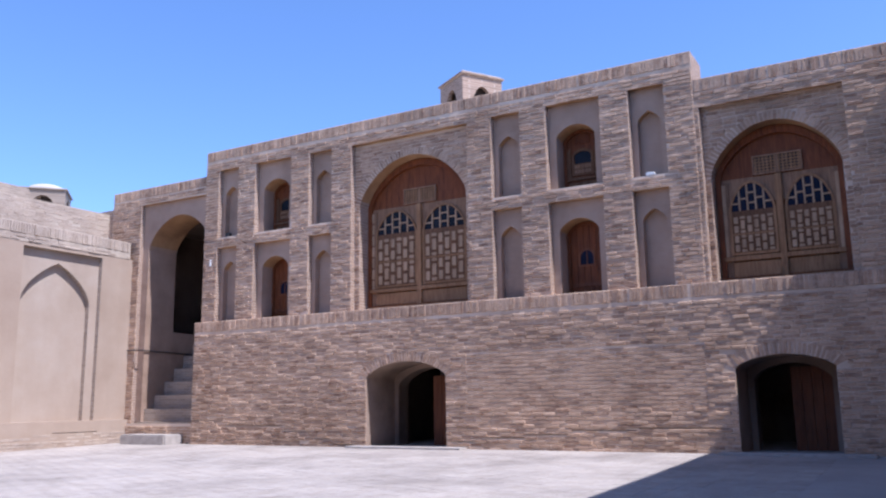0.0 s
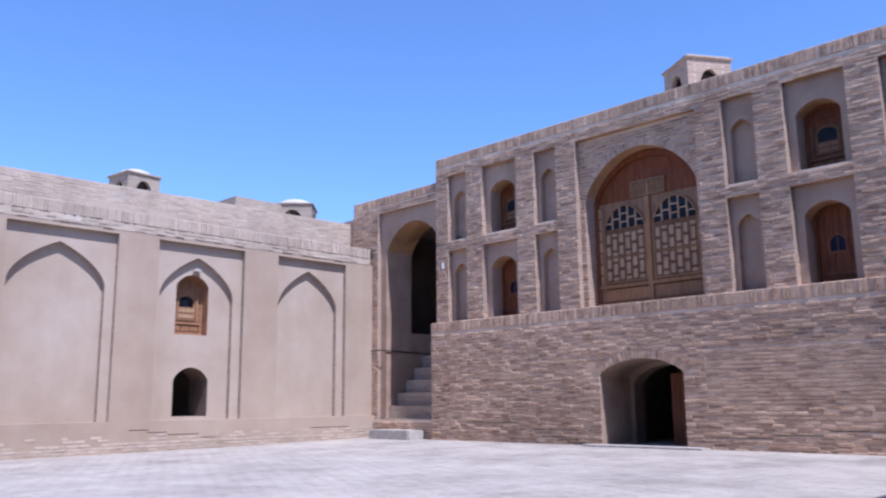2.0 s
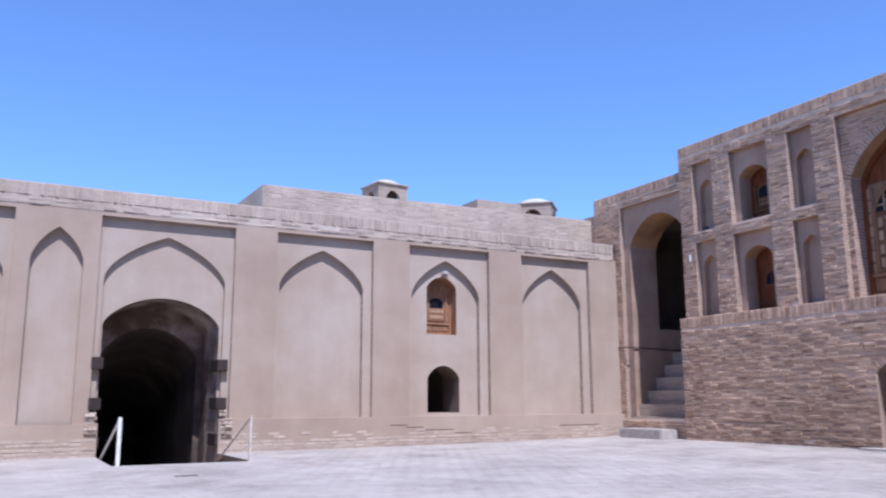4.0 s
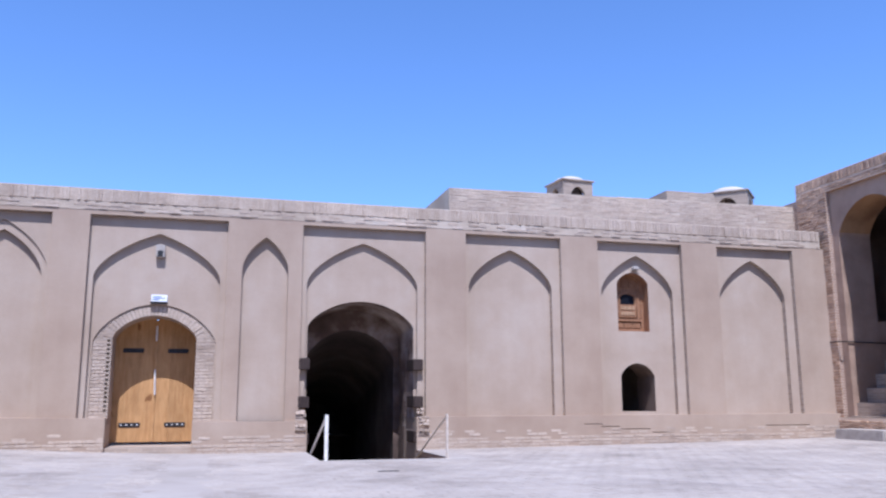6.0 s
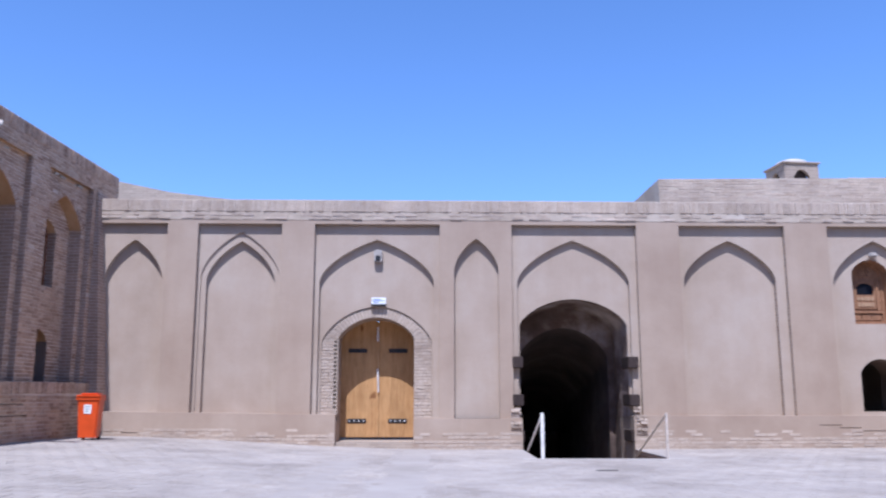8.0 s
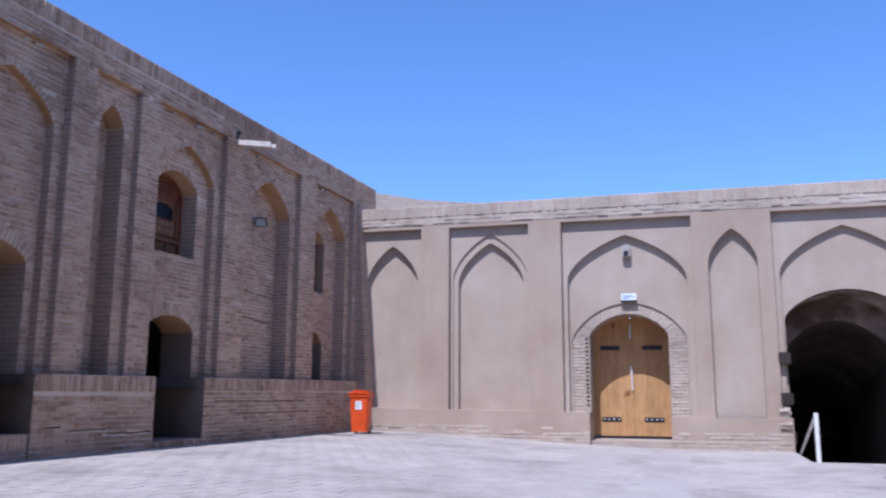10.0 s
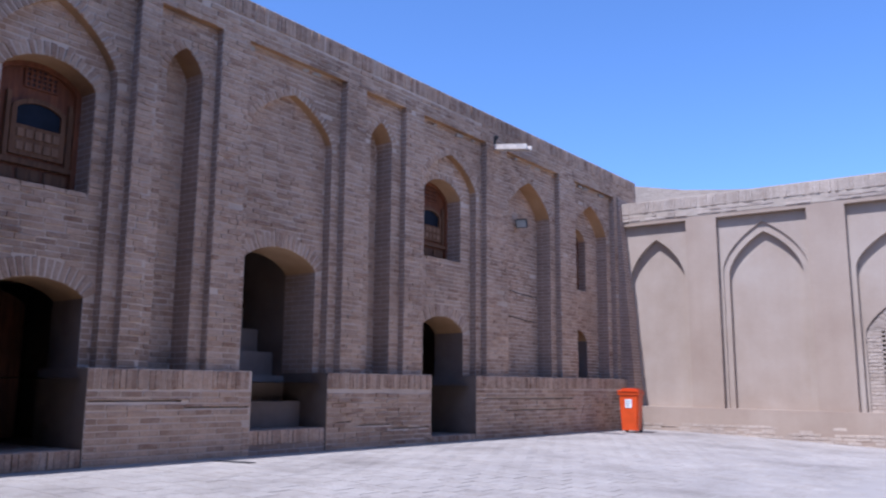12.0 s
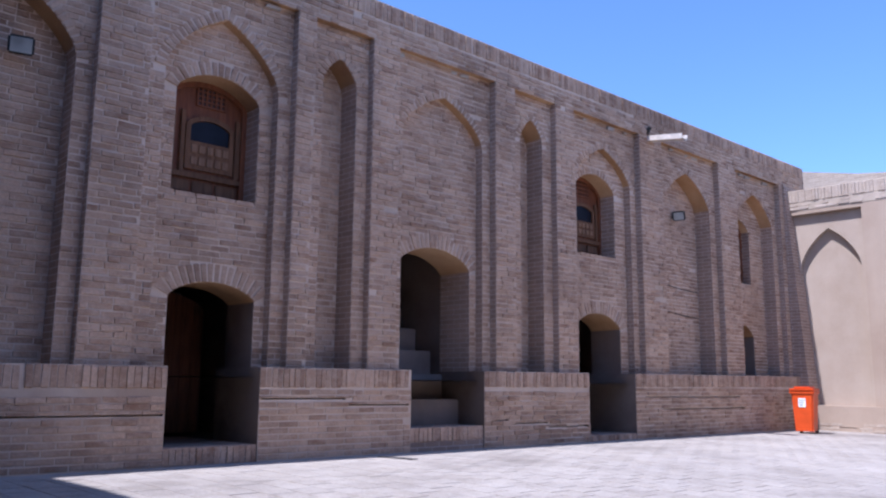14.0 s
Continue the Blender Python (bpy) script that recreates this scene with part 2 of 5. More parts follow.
def arch_top(u0, u1, spring, apex, kind="keel", n=14):
    """The curve of an arch from its right springing over the apex to the left one."""
    c, w, h = (u0 + u1) / 2, (u1 - u0) / 2, apex - spring
    out = []
    for i in range(2 * n + 1):
        s = 1 - i / n
        r = math.copysign(math.sin(abs(s) * math.pi / 2), s)
        q = math.sqrt(max(0.0, 1 - r * r))
        z = 0.55 * q + 0.45 * (1 - r * r) if kind == "round" else 0.57 * q + 0.43 * (1 - abs(r))
        out.append((c + w * r, spring + h * z))
    return out


def arch(u0, u1, z0, spring, apex, kind="keel", n=14):
    return [(u0, z0), (u1, z0)] + arch_top(u0, u1, spring, apex, kind, n)


def hole(o, depth, kids=(), through=False, ring=0.0, jamb=1, back=0, lay=True, top=None):
    return dict(o=o, depth=depth, kids=list(kids), through=through, ring=ring, jamb=jamb, back=back, lay=lay, top=top)


def fill(verts, faces, idx, face, outer, holes, d, mat):
    from mathutils.geometry import tessellate_polygon
    loops = [[Vector((u, z, 0)) for u, z in p] for p in (outer, *holes)]
    flat = [p for lp in loops for p in lp]
    base = len(verts)
    verts.extend(face.at(p.x, d, p.y) for p in flat)
    out = face.m.to_3x3() @ Vector((0, 1, 0))
    for t in tessellate_polygon(loops):
        p = [verts[base + i] for i in t]
        nrm = (p[1] - p[0]).cross(p[2] - p[0])
        if nrm.length < 1e-9:
            continue
        zs = [flat[i].y for i in t]
        if max(zs) - min(zs) < 0.0015:
            continue
        faces.append(tuple(base + i for i in (t if nrm.dot(out) > 0 else t[::-1])))
        idx.append(mat)


def sides(verts, faces, idx, face, o, d0, d1, mat, inward=True, soffit=None):
    cu, cz = sum(p[0] for p in o) / len(o), sum(p[1] for p in o) / len(o)
    mid = face.at(cu, (d0 + d1) / 2, cz)
    for i, p in enumerate(o):
        q = o[(i + 1) % len(o)]
        if math.hypot(p[0] - q[0], p[1] - q[1]) < 1e-5:
            continue
        if p[1] == q[1] and 0.6 < p[1] < 0.63 and any(min(p[0], q[0]) >= s - 0.01 and max(p[0], q[0]) <= e + 0.01 for s, e in DOORWAYS):
            continue
        base = len(verts)
        verts.extend((face.at(p[0], d0, p[1]), face.at(q[0], d0, q[1]), face.at(q[0], d1, q[1]), face.at(p[0], d1, p[1])))
        f = (base, base + 1, base + 2, base + 3)
        nrm = (verts[base + 1] - verts[base]).cross(verts[base + 2] - verts[base])
        good = nrm.dot(mid - (verts[base] + verts[base + 2]) / 2) > 0
        faces.append(f if good == inward else f[::-1])
        # faces that look down take the soffit colour, warm bounce light painted in
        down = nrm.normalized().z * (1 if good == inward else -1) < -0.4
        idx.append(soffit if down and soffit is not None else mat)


def wall(name, face, outer, holes, mats, d=0.0, thick=0.6, label="", lays=None, soffit=None):
    """A thick wall with recesses, recesses within recesses and openings that go through it. mats: face, jamb, others."""
    verts, faces, idx = [], [], []

    def level(o, kids, depth, mat, lay):
        fill(verts, faces, idx, face, o, [k["o"] for k in kids], depth, mat)
        if lay and lays is not None:
            lays.append((face, o, kids, depth))
        for k in kids:
            low = -thick if k["through"] else depth - k["depth"]
            sides(verts, faces, idx, face, k["o"], depth, low, k["jamb"], soffit=soffit)
            if not k["through"]:
                level(k["o"], k["kids"], low, k["back"], k["lay"])

    level(outer, holes, d, 0, True)
    thr = []

    def gather(kids):
        for k in kids:
            if k["through"]:
                thr.append(k["o"])
            gather(k["kids"])

    gather(holes)
    fill(verts, faces, idx, face, outer, thr, -thick, 0)
    sides(verts, faces, idx, face, outer, d, -thick, min(1, len(mats) - 1), False)
    ob = new(name, raw(name, verts, faces, mats, idx))
    return tagged(ob, label, "wall", kind="structure")


# ---- laying bricks ----
def spans(polys, z):
    xs = []
    for o in polys:
        for i, p in enumerate(o):
            q = o[(i + 1) % len(o)]
            if (p[1] <= z) != (q[1] <= z):
                xs.append(p[0] + (q[0] - p[0]) * (z - p[1]) / (q[1] - p[1]))
    xs.sort()
    return list(zip(xs[::2], xs[1::2]))


def widened(k):
    """The outline of an opening with the ring of bricks over its arch."""
    o, w = k["o"], k["ring"]
    if not w or not k["top"]:
        return o
    u0, u1, spring, apex, kind = k["top"]
    z0 = min(p[1] for p in o)
    return [(u0, z0), (u1, z0), (u1, spring - 0.02), (u1 + w * 0.92, spring - 0.02)] + arch_top(u0 - w * 0.92, u1 + w * 0.92, spring + 0.02, apex + w, kind) + [(u0 - w * 0.92, spring - 0.02), (u0, spring - 0.02)]


class Pieces:
    """Bricks gathered as boxes, each open at its hidden back."""

    def __init__(self, rnd):
        self.v, self.f, self.rnd, self.boxes = [], [], rnd, []

    def quad(self, face, corners, d0, proud, struck=0.0):
        """corners: four (u, z), from the lower left, as seen from the court."""
        r, b = self.rnd, len(self.v)
        cu, cz = sum(c[0] for c in corners) / 4, sum(c[1] for c in corners) / 4
        top = d0 + max(0.002, proud + r.uniform(-0.8, 0.9) * proud)
        lean = r.uniform(-0.25, 0.25) * proud * (0.4 if struck else 1.0)
        for u, z in corners:
            self.v.append(face.at(u, d0 - 0.002, z))
        for i, (u, z) in enumerate(corners):
            du, dz = (struck * 0.5 if i in (0, 3) else 0.0), (-struck * r.uniform(0.3, 1.3) if i > 1 else 0.0)
            self.v.append(face.at(cu + (u - cu) * 0.985 + r.uniform(-0.004, 0.004) + du, top + (lean if i < 2 else -lean), cz + (z - cz) * 0.90 + r.uniform(-0.004, 0.004) + dz))
        self.f += [(b + 4, b + 5, b + 6, b + 7), (b, b + 1, b + 5, b + 4), (b + 1, b + 2, b + 6, b + 5), (b + 2, b + 3, b + 7, b + 6), (b + 3, b, b + 4, b + 7)]

    def courses(self, face, outer, kids, d0, proud, course=0.064, length=0.235, gap=0.012, cracks=(), missing=0.004, struck=0.0):
        r = self.rnd
        polys = [outer] + [widened(k) for k in kids if max(q[1] for q in k["o"]) - min(q[1] for q in k["o"]) > 0.05]
        z0, z1 = min(p[1] for p in outer), max(p[1] for p in outer)
        for i in range(int((z1 - z0) / course)):
            z = z0 + i * course
            for s, e in spans(polys, z + course / 2):
                u = s - r.random() * 0.04 - (length / 2 if i % 2 else 0)
                while u < e:
                    w = length * (0.5 if r.random() < 0.12 else r.uniform(0.9, 1.06))
                    p, q = max(u, s) + gap / 2, min(u + w, e) - gap / 2
                    if q - p > 0.03 and r.random() > missing:
                        j, k = r.uniform(-0.004, 0.004) + 0.007 * math.sin(u * 0.8 + i * 0.21), r.uniform(-0.003, 0.003)
                        lo, hi = z + gap / 2 + j, z + course - gap / 2 + j
                        for c0, c1, cz in cracks:
                            if c0 < (p + q) / 2 < c1 and lo - 0.012 < cz < hi + 0.012:
                                if cz > (lo + hi) / 2:
                                    hi = min(hi, cz - 0.009)
                                else:
                                    lo, k = max(lo, cz + 0.009), 0
                        if hi - lo > 0.008:
                            self.quad(face, [(p, lo), (q, lo + k), (q, hi + k), (p, hi)], d0, proud, struck)
                    u += w

    def soldiers(self, face, u0, u1, z0, z1, d0, proud, pitch=0.066, gap=0.01):
        r, u = self.rnd, u0
        while u + pitch * 0.6 < u1:
            w = min(pitch * r.uniform(0.92, 1.08), u1 - u)
            k = r.uniform(-0.006, 0.006)
            self.quad(face, [(u + gap / 2, z0), (u + w - gap / 2, z0 + k), (u + w - gap / 2, z1 + k), (u + gap / 2, z1)], d0, proud)
            u += w

    def ring(self, face, top, width, d0, proud, pitch=0.066, gap=0.01):
        u0, u1, spring, apex, kind = top
        c = arch_top(u0, u1, spring, apex, kind, 40)
        run = [0.0]
        for p, q in zip(c, c[1:]):
            run.append(run[-1] + math.hypot(q[0] - p[0], q[1] - p[1]))
        count = max(4, int(run[-1] / pitch))

        def at(s):
            s = min(max(s, 0), run[-1] - 1e-6)
            i = max(j for j in range(len(c) - 1) if run[j] <= s)
            f = (s - run[i]) / max(1e-9, run[i + 1] - run[i])
            p = Vector((c[i][0] + (c[i + 1][0] - c[i][0]) * f, c[i][1] + (c[i + 1][1] - c[i][1]) * f))
            lo, hi = max(0, i - 3), min(len(c) - 1, i + 4)
            t = Vector((c[hi][0] - c[lo][0], c[hi][1] - c[lo][1])).normalized()
            return p, Vector((t.y, -t.x)) if Vector((t.y, -t.x)).dot(p - Vector(((u0 + u1) / 2, spring - 0.3))) > 0 else Vector((-t.y, t.x))

        for i in range(count):
            (p, n0), (q, n1) = at((i + 0.15) * run[-1] / count), at((i + 0.85) * run[-1] / count)
            w = width * self.rnd.uniform(0.94, 1.0)
            a1, b1 = p + n0 * w, q + n1 * w
            self.quad(face, [tuple(q), tuple(p), tuple(a1), tuple(b1)], d0, proud)

    def done(self, name, mat, parent, label=""):
        ob = new(name, raw(name, self.v, self.f, [mat]))
        ob.parent = parent
        ob["kind"] = "stuff"
        if label:
            ob["label"] = label
        return ob


def all_arches(kids, d, out):
    for k in kids:
        if k["ring"] and k["top"]:
            out.append((k["top"], k["ring"], d))
        all_arches(k["kids"], d - k["depth"], out)
    return out


def niche(u0, u1, z0, spring, apex, depth, kids=(), kind="keel", ring=0.0, **kw):
    return hole(arch(u0, u1, z0, spring, apex, kind), depth, kids, ring=ring, top=(u0, u1, spring, apex, kind), **kw)


# ---- ground ----
def ground_z(x, y):
    """The court falls gently from the shaded wing to its middle."""
    s = min(1.0, max(0.0, -x / 7.0))
    e = min(1.0, max(0.0, (x - 3) / 11.0))
    return 0.27 * s * s * (3 - 2 * s) + 0.10 * e * e


PAVING = render_material("dusty_joint_sand", (0.347, 0.306, 0.27), (0.384, 0.344, 0.303), (0.303, 0.266, 0.229), 0.006)
PAVER = brick_material("pale_paver", (0.325, 0.285, 0.244), (0.362, 0.321, 0.28), (0.392, 0.351, 0.311), (0.392, 0.354, 0.318), 0.9, 0.08)
PIT = (1.62, 3.86, 14.30)   # u from, u to, front edge


def build_ground():
    xs = sorted({-3000, -600, -120, -40, *[-16 + i for i in range(17)], PIT[0], PIT[1], *[1 + i for i in range(20)], 40, 120, 600, 3000})
    ys = sorted({-3000, -600, -120, -40, *[-4 + i for i in range(18)], PIT[2], 15, 16, 17.2, 19, 21, 24, 40, 120, 600, 3000})
    verts = [(x, y, ground_z(x, y)) for y in ys for x in xs]
    w = len(xs)
    faces = []
    for j in range(len(ys) - 1):
        for i in range(w - 1):
            cx, cy = (xs[i] + xs[i + 1]) / 2, (ys[j] + ys[j + 1]) / 2
            if PIT[0] < cx < PIT[1] and PIT[2] < cy < 24:
                continue
            faces.append((j * w + i, j * w + i + 1, (j + 1) * w + i + 1, (j + 1) * w + i))
    return tagged(new("ground", raw("ground", verts, faces, [PAVING])), "pale dusty brick paving of a courtyard", "ground", kind="structure")


ground = build_ground()

lays = []

# ---- the plastered middle wall ----
def m_panel(u0, u1, kids, z0=0.62, z1=4.58):
    return hole(rect(u0, u1, z0, z1), 0.115, kids, back=3)


def footed(h, a, b):
    """The same recess, with marks on its foot where an opening passes down through it."""
    o = h["o"]
    h["o"] = [o[0], (a, o[0][1]), (b, o[0][1])] + o[1:]
    return h


# brick ends left toothed beside the gate
TOOTHING = [hole(rect(-2.205, -2.15, 0.80 + 0.083 * i, 0.842 + 0.083 * i), 0.09, lay=False) for i in range(17)]
M_HOLES = [
    m_panel(-7.6, -5.68, [niche(-6.95, -5.78, 0.62, 3.44, 4.25, 0.125, back=3)]),
    m_panel(-5.05, -3.32, [niche(-4.98, -3.36, 0.62, 3.46, 4.42, 0.035, back=3, kids=[niche(-4.87, -3.46, 0.62, 3.38, 4.23, 0.10, back=3)])]),
    footed(m_panel(-2.64, -0.04, [footed(niche(-2.53, -0.16, 0.62, 3.35, 4.27, 0.10, back=3, kids=[footed(niche(-2.47, -0.19, 0.62, 2.10, 2.87, 0.03, [niche(-2.12, -0.56, 0.62, 2.19, 2.65, 0.55, kind="round", through=True, jamb=0), *TOOTHING], kind="round", back=1), -2.12, -0.56)]), -2.12, -0.56)]), -2.12, -0.56),
    niche(0.26, 1.18, 0.60, 3.60, 4.28, 0.125, back=3),
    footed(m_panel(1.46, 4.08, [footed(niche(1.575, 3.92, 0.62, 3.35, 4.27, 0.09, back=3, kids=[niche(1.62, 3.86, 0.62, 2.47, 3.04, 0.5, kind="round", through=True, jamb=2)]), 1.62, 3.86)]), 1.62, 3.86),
    m_panel(4.98, 7.22, [niche(5.08, 7.02, 0.62, 3.42, 4.28, 0.125, back=3)]),
    m_panel(8.13, 10.30, [niche(8.24, 10.07, 0.62, 3.40, 4.29, 0.12, back=3, kids=[niche(8.70, 9.50, 2.54, 3.62, 3.90, 0.36, kind="round", jamb=4), niche(8.72, 9.57, 0.73, 1.50, 1.81, 0.5, kind="round", jamb=5, through=True)])]),
    m_panel(11.25, 13.37, [niche(11.34, 13.15, 0.62, 3.38, 4.30, 0.12, back=3)]),
]
M_LINE = [(-8.2, 0.55), (-2.12, 0.55), (-2.12, 0.619), (-0.56, 0.619), (-0.56, 0.55), (1.62, 0.55), (1.62, 0.619), (3.86, 0.619), (3.86, 0.55), (14.6, 0.55), (14.6, 4.66), (-8.2, 4.66)]
# the low arch's jamb has its shade painted in (last material)
wall_mid = wall("wall_middle", MID, M_LINE, M_HOLES, [PLASTER, COURSED_PALE, SOOT, NICHE_PLASTER, CARVED_WOOD, INNER_SHADE], 0.0, 1.05,
                "mud-plastered courtyard wall with pointed blind arches")
def crack(c):
    return hole(rect(c[0], c[1], c[2] - 0.008, c[2] + 0.008), 0.07, lay=False)


CRACKS_M = [(7.60, 8.05, 0.475), (8.0, 8.45, 0.42), (8.4, 9.2, 0.36), (9.25, 9.75, 0.28), (-7.1, -6.0, 0.33), (-4.4, -3.4, 0.22), (12.2, 13.4, 0.40)]
# plinth, split where the gate and the tunnel pass
for i, (u0, u1, zt) in enumerate(((-8.2, -2.12, 0.70), (-0.56, 1.62, 0.60), (3.86, 14.3, 0.66))):
    o = [(u0, -0.6), (u1, -0.6), (u1, zt - (0.02 if i == 0 else 0)), (u0, zt + (0.06 if i == 0 else 0.0))]
    wall("plinth_middle_%d" % (i + 1), MID, o, [crack(c) for c in CRACKS_M if u0 < c[0] and c[1] < u1], [PLASTER, PLASTER], 0.12, 1.04, "mud-plastered plinth with eroded brick showing")
wall("wall_foot_gate", MID, rect(-2.12, -0.56, -0.6, 0.14), [], [COURSED_PALE], 0.02, 1.04, "pale brick threshold under the gate")
# cornice and parapet
wall("parapet_middle", MID, rect(-8.2, 14.2, 4.66, 5.09), [], [LIME_SMEAR], 0.006, 0.7, "pale brick parapet with a soldier course")

# upper wall set back on the roof, with a return that runs away from the court
UP = [(4.9, 4.9), (14.4, 4.9), (14.4, 5.97), (4.9, 5.86)]
wall("wall_upper", MID, UP, [], [LIME_SMEAR], -1.0, 9.0, "pale brick upper wall set back on the roof")
wall("wall_rear", MID, [(-9.6, 4.5), (-5.6, 4.5), (-5.6, 6.52), (-6.37, 6.59), (-7.57, 6.74), (-8.97, 7.03), (-9.6, 7.1)], [], [COURSED_PALE], -6.0, 6.5, "pale brick rear wall beyond the roof")
wall("roof_middle", MID, rect(-8.2, 14.3, 4.2, 4.72), [], [EARTH], -0.7, 12.0, "flat mud roof behind the parapet")

# ---- the sunlit brick wing ----
def slot(u0, u1, z0, z1, apex):
    c = (u0 + u1) / 2
    return hole(rect(u0, u1, z0, z1), 0.13, [niche(c - 0.21, c + 0.21, z0 + 0.0, apex - 0.22, apex, 0.14, jamb=2, back=2, lay=False)], back=2, lay=False)


def win(u0, u1, z0, z1, apex):
    return hole(rect(u0, u1, z0, z1), 0.13, [niche(u0 + 0.15, u1 - 0.15, z0, apex - 0.24, apex, 0.42, kind="round", ring=0.1, jamb=2, lay=False)], back=2, lay=False)


R_UP = []
for z0, z1, apex in ((4.885, 6.55, 6.13), (2.90, 4.64, 4.31)):
    for u0, u1 in ((-3.66, -3.05), (-6.41, -5.79), (-10.95, -10.33), (-13.77, -13.12)):
        R_UP.append(slot(u0, u1, z0, z1, apex))
    for u0, u1 in ((-5.26, -4.20), (-12.57, -11.50)):
        R_UP.append(win(u0, u1, z0, z1, apex))
R_UP.append(hole(rect(-9.79, -6.95, 2.90, 6.52), 0.13, [niche(-9.68, -7.08, 2.90, 5.13, 6.12, 0.42, kind="round", ring=0.16, jamb=1)]))
wall_r = wall("wall_right", RIGHT, rect(-14.28, -2.62, 2.89, 7.04), R_UP, [MORTAR, COURSED, MAUVE_PLASTER, BOUNCE_OCHRE], 0.0, 0.8,
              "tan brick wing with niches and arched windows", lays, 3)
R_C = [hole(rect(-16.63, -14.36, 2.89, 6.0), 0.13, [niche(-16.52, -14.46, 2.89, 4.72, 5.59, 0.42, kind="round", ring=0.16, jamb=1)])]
wall_rc = wall("wall_right_near", RIGHT, rect(-19.2, -14.28, 2.89, 6.5), R_C, [MORTAR, COURSED, BOUNCE_OCHRE], -0.02, 0.8, "tan brick wing with one wide arched window", lays, 2)
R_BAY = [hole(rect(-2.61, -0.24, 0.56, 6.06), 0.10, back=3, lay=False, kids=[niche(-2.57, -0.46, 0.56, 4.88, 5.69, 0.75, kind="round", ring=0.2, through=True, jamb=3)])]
wall_bay = wall("wall_right_stair", RIGHT, rect(-2.62, 0.85, 0.56, 6.50), R_BAY, [MORTAR, COURSED, BOUNCE_OCHRE, MAUVE_PLASTER], -0.12, 1.12, "tan brick stair bay with a tall arch", lays, 2)
wall("wall_right_stub", RIGHT, rect(0.85, 1.6, 0.56, 6.08), [], [COURSED], -0.125, 1.1, "low brick stub beside the stair bay")
CRACKS_R = [(-3.5, -2.55, 0.63), (-5.23, -3.52, 0.525), (-6.0, -5.25, 0.40), (-6.5, -6.02, 0.26), (-7.2, -6.54, 0.145), (-9.95, -9.36, 0.235),
            (-10.87, -9.97, 0.315), (-11.75, -10.89, 0.38), (-12.98, -11.77, 0.46), (-14.5, -13.0, 0.5)]
CRACKS_L = [(-14.9, -13.27, 0.74), (-12.25, -11.2, 0.885), (-11.18, -10.3, 0.815), (-8.85, -8.6, 0.61), (-8.58, -7.82, 0.56), (-7.8, -6.95, 0.50), (-5.5, -2.5, 0.90), (-4.9, -2.4, 0.71)]


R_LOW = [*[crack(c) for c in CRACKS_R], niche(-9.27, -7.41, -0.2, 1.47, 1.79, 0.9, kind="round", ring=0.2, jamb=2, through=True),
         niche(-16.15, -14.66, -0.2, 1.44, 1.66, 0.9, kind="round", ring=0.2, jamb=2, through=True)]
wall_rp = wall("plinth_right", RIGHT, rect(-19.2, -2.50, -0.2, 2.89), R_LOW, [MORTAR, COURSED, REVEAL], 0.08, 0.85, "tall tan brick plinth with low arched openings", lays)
wall_bf = wall("plinth_stair", RIGHT, rect(-2.50, 1.6, -0.2, 0.56), [], [MORTAR, COURSED], -0.06, 0.9, "low brick foot of the stair bay", lays)

# ---- the shaded brick wing ----
def l_panel(u0, u1, kids, z1=5.22):
    return hole(rect(u0, u1, 1.10, z1), 0.11, kids)


def l_slim(u0, u1, apex):
    c = (u0 + u1) / 2
    return hole(rect(u0, u1, 1.10, 5.20), 0.10, [niche(c - 0.24, c + 0.24, 1.10, apex - 0.34, apex, 0.30, ring=0.1, jamb=1)])


L_HOLES = [
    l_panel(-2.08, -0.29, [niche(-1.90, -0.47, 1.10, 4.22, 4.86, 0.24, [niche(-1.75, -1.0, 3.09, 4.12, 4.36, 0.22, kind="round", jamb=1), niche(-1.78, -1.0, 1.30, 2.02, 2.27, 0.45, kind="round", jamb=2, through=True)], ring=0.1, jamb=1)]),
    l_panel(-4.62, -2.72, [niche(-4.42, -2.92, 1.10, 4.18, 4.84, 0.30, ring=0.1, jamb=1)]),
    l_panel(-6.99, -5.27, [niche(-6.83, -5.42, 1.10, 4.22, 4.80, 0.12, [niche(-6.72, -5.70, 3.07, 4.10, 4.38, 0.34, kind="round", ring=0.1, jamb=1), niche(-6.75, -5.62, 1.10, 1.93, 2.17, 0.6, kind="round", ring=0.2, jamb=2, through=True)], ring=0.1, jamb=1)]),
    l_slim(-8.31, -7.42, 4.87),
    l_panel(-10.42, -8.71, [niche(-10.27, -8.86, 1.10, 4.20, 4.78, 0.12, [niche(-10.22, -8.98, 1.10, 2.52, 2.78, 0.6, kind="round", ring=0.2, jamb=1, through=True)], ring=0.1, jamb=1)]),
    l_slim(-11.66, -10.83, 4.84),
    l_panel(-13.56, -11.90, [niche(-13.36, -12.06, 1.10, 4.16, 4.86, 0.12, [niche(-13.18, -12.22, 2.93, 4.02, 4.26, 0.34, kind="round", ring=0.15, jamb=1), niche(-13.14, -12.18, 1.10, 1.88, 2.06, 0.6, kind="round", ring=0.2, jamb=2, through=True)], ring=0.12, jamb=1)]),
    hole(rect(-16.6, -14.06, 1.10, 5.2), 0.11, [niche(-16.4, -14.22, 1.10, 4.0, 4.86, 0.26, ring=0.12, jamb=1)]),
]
# door jambs (material 2) are coloured dark for the shade in the openings
wall_l = wall("wall_left", LEFT, [(-18.2, 1.10), (0.9, 1.10), (0.9, 5.76), (-18.2, 5.66)], L_HOLES, [MORTAR, COURSED, INNER_SHADE, BOUNCE_OCHRE], 0.0, 0.8, "shaded tan brick wing with pointed niches and pilasters", lays, 3)
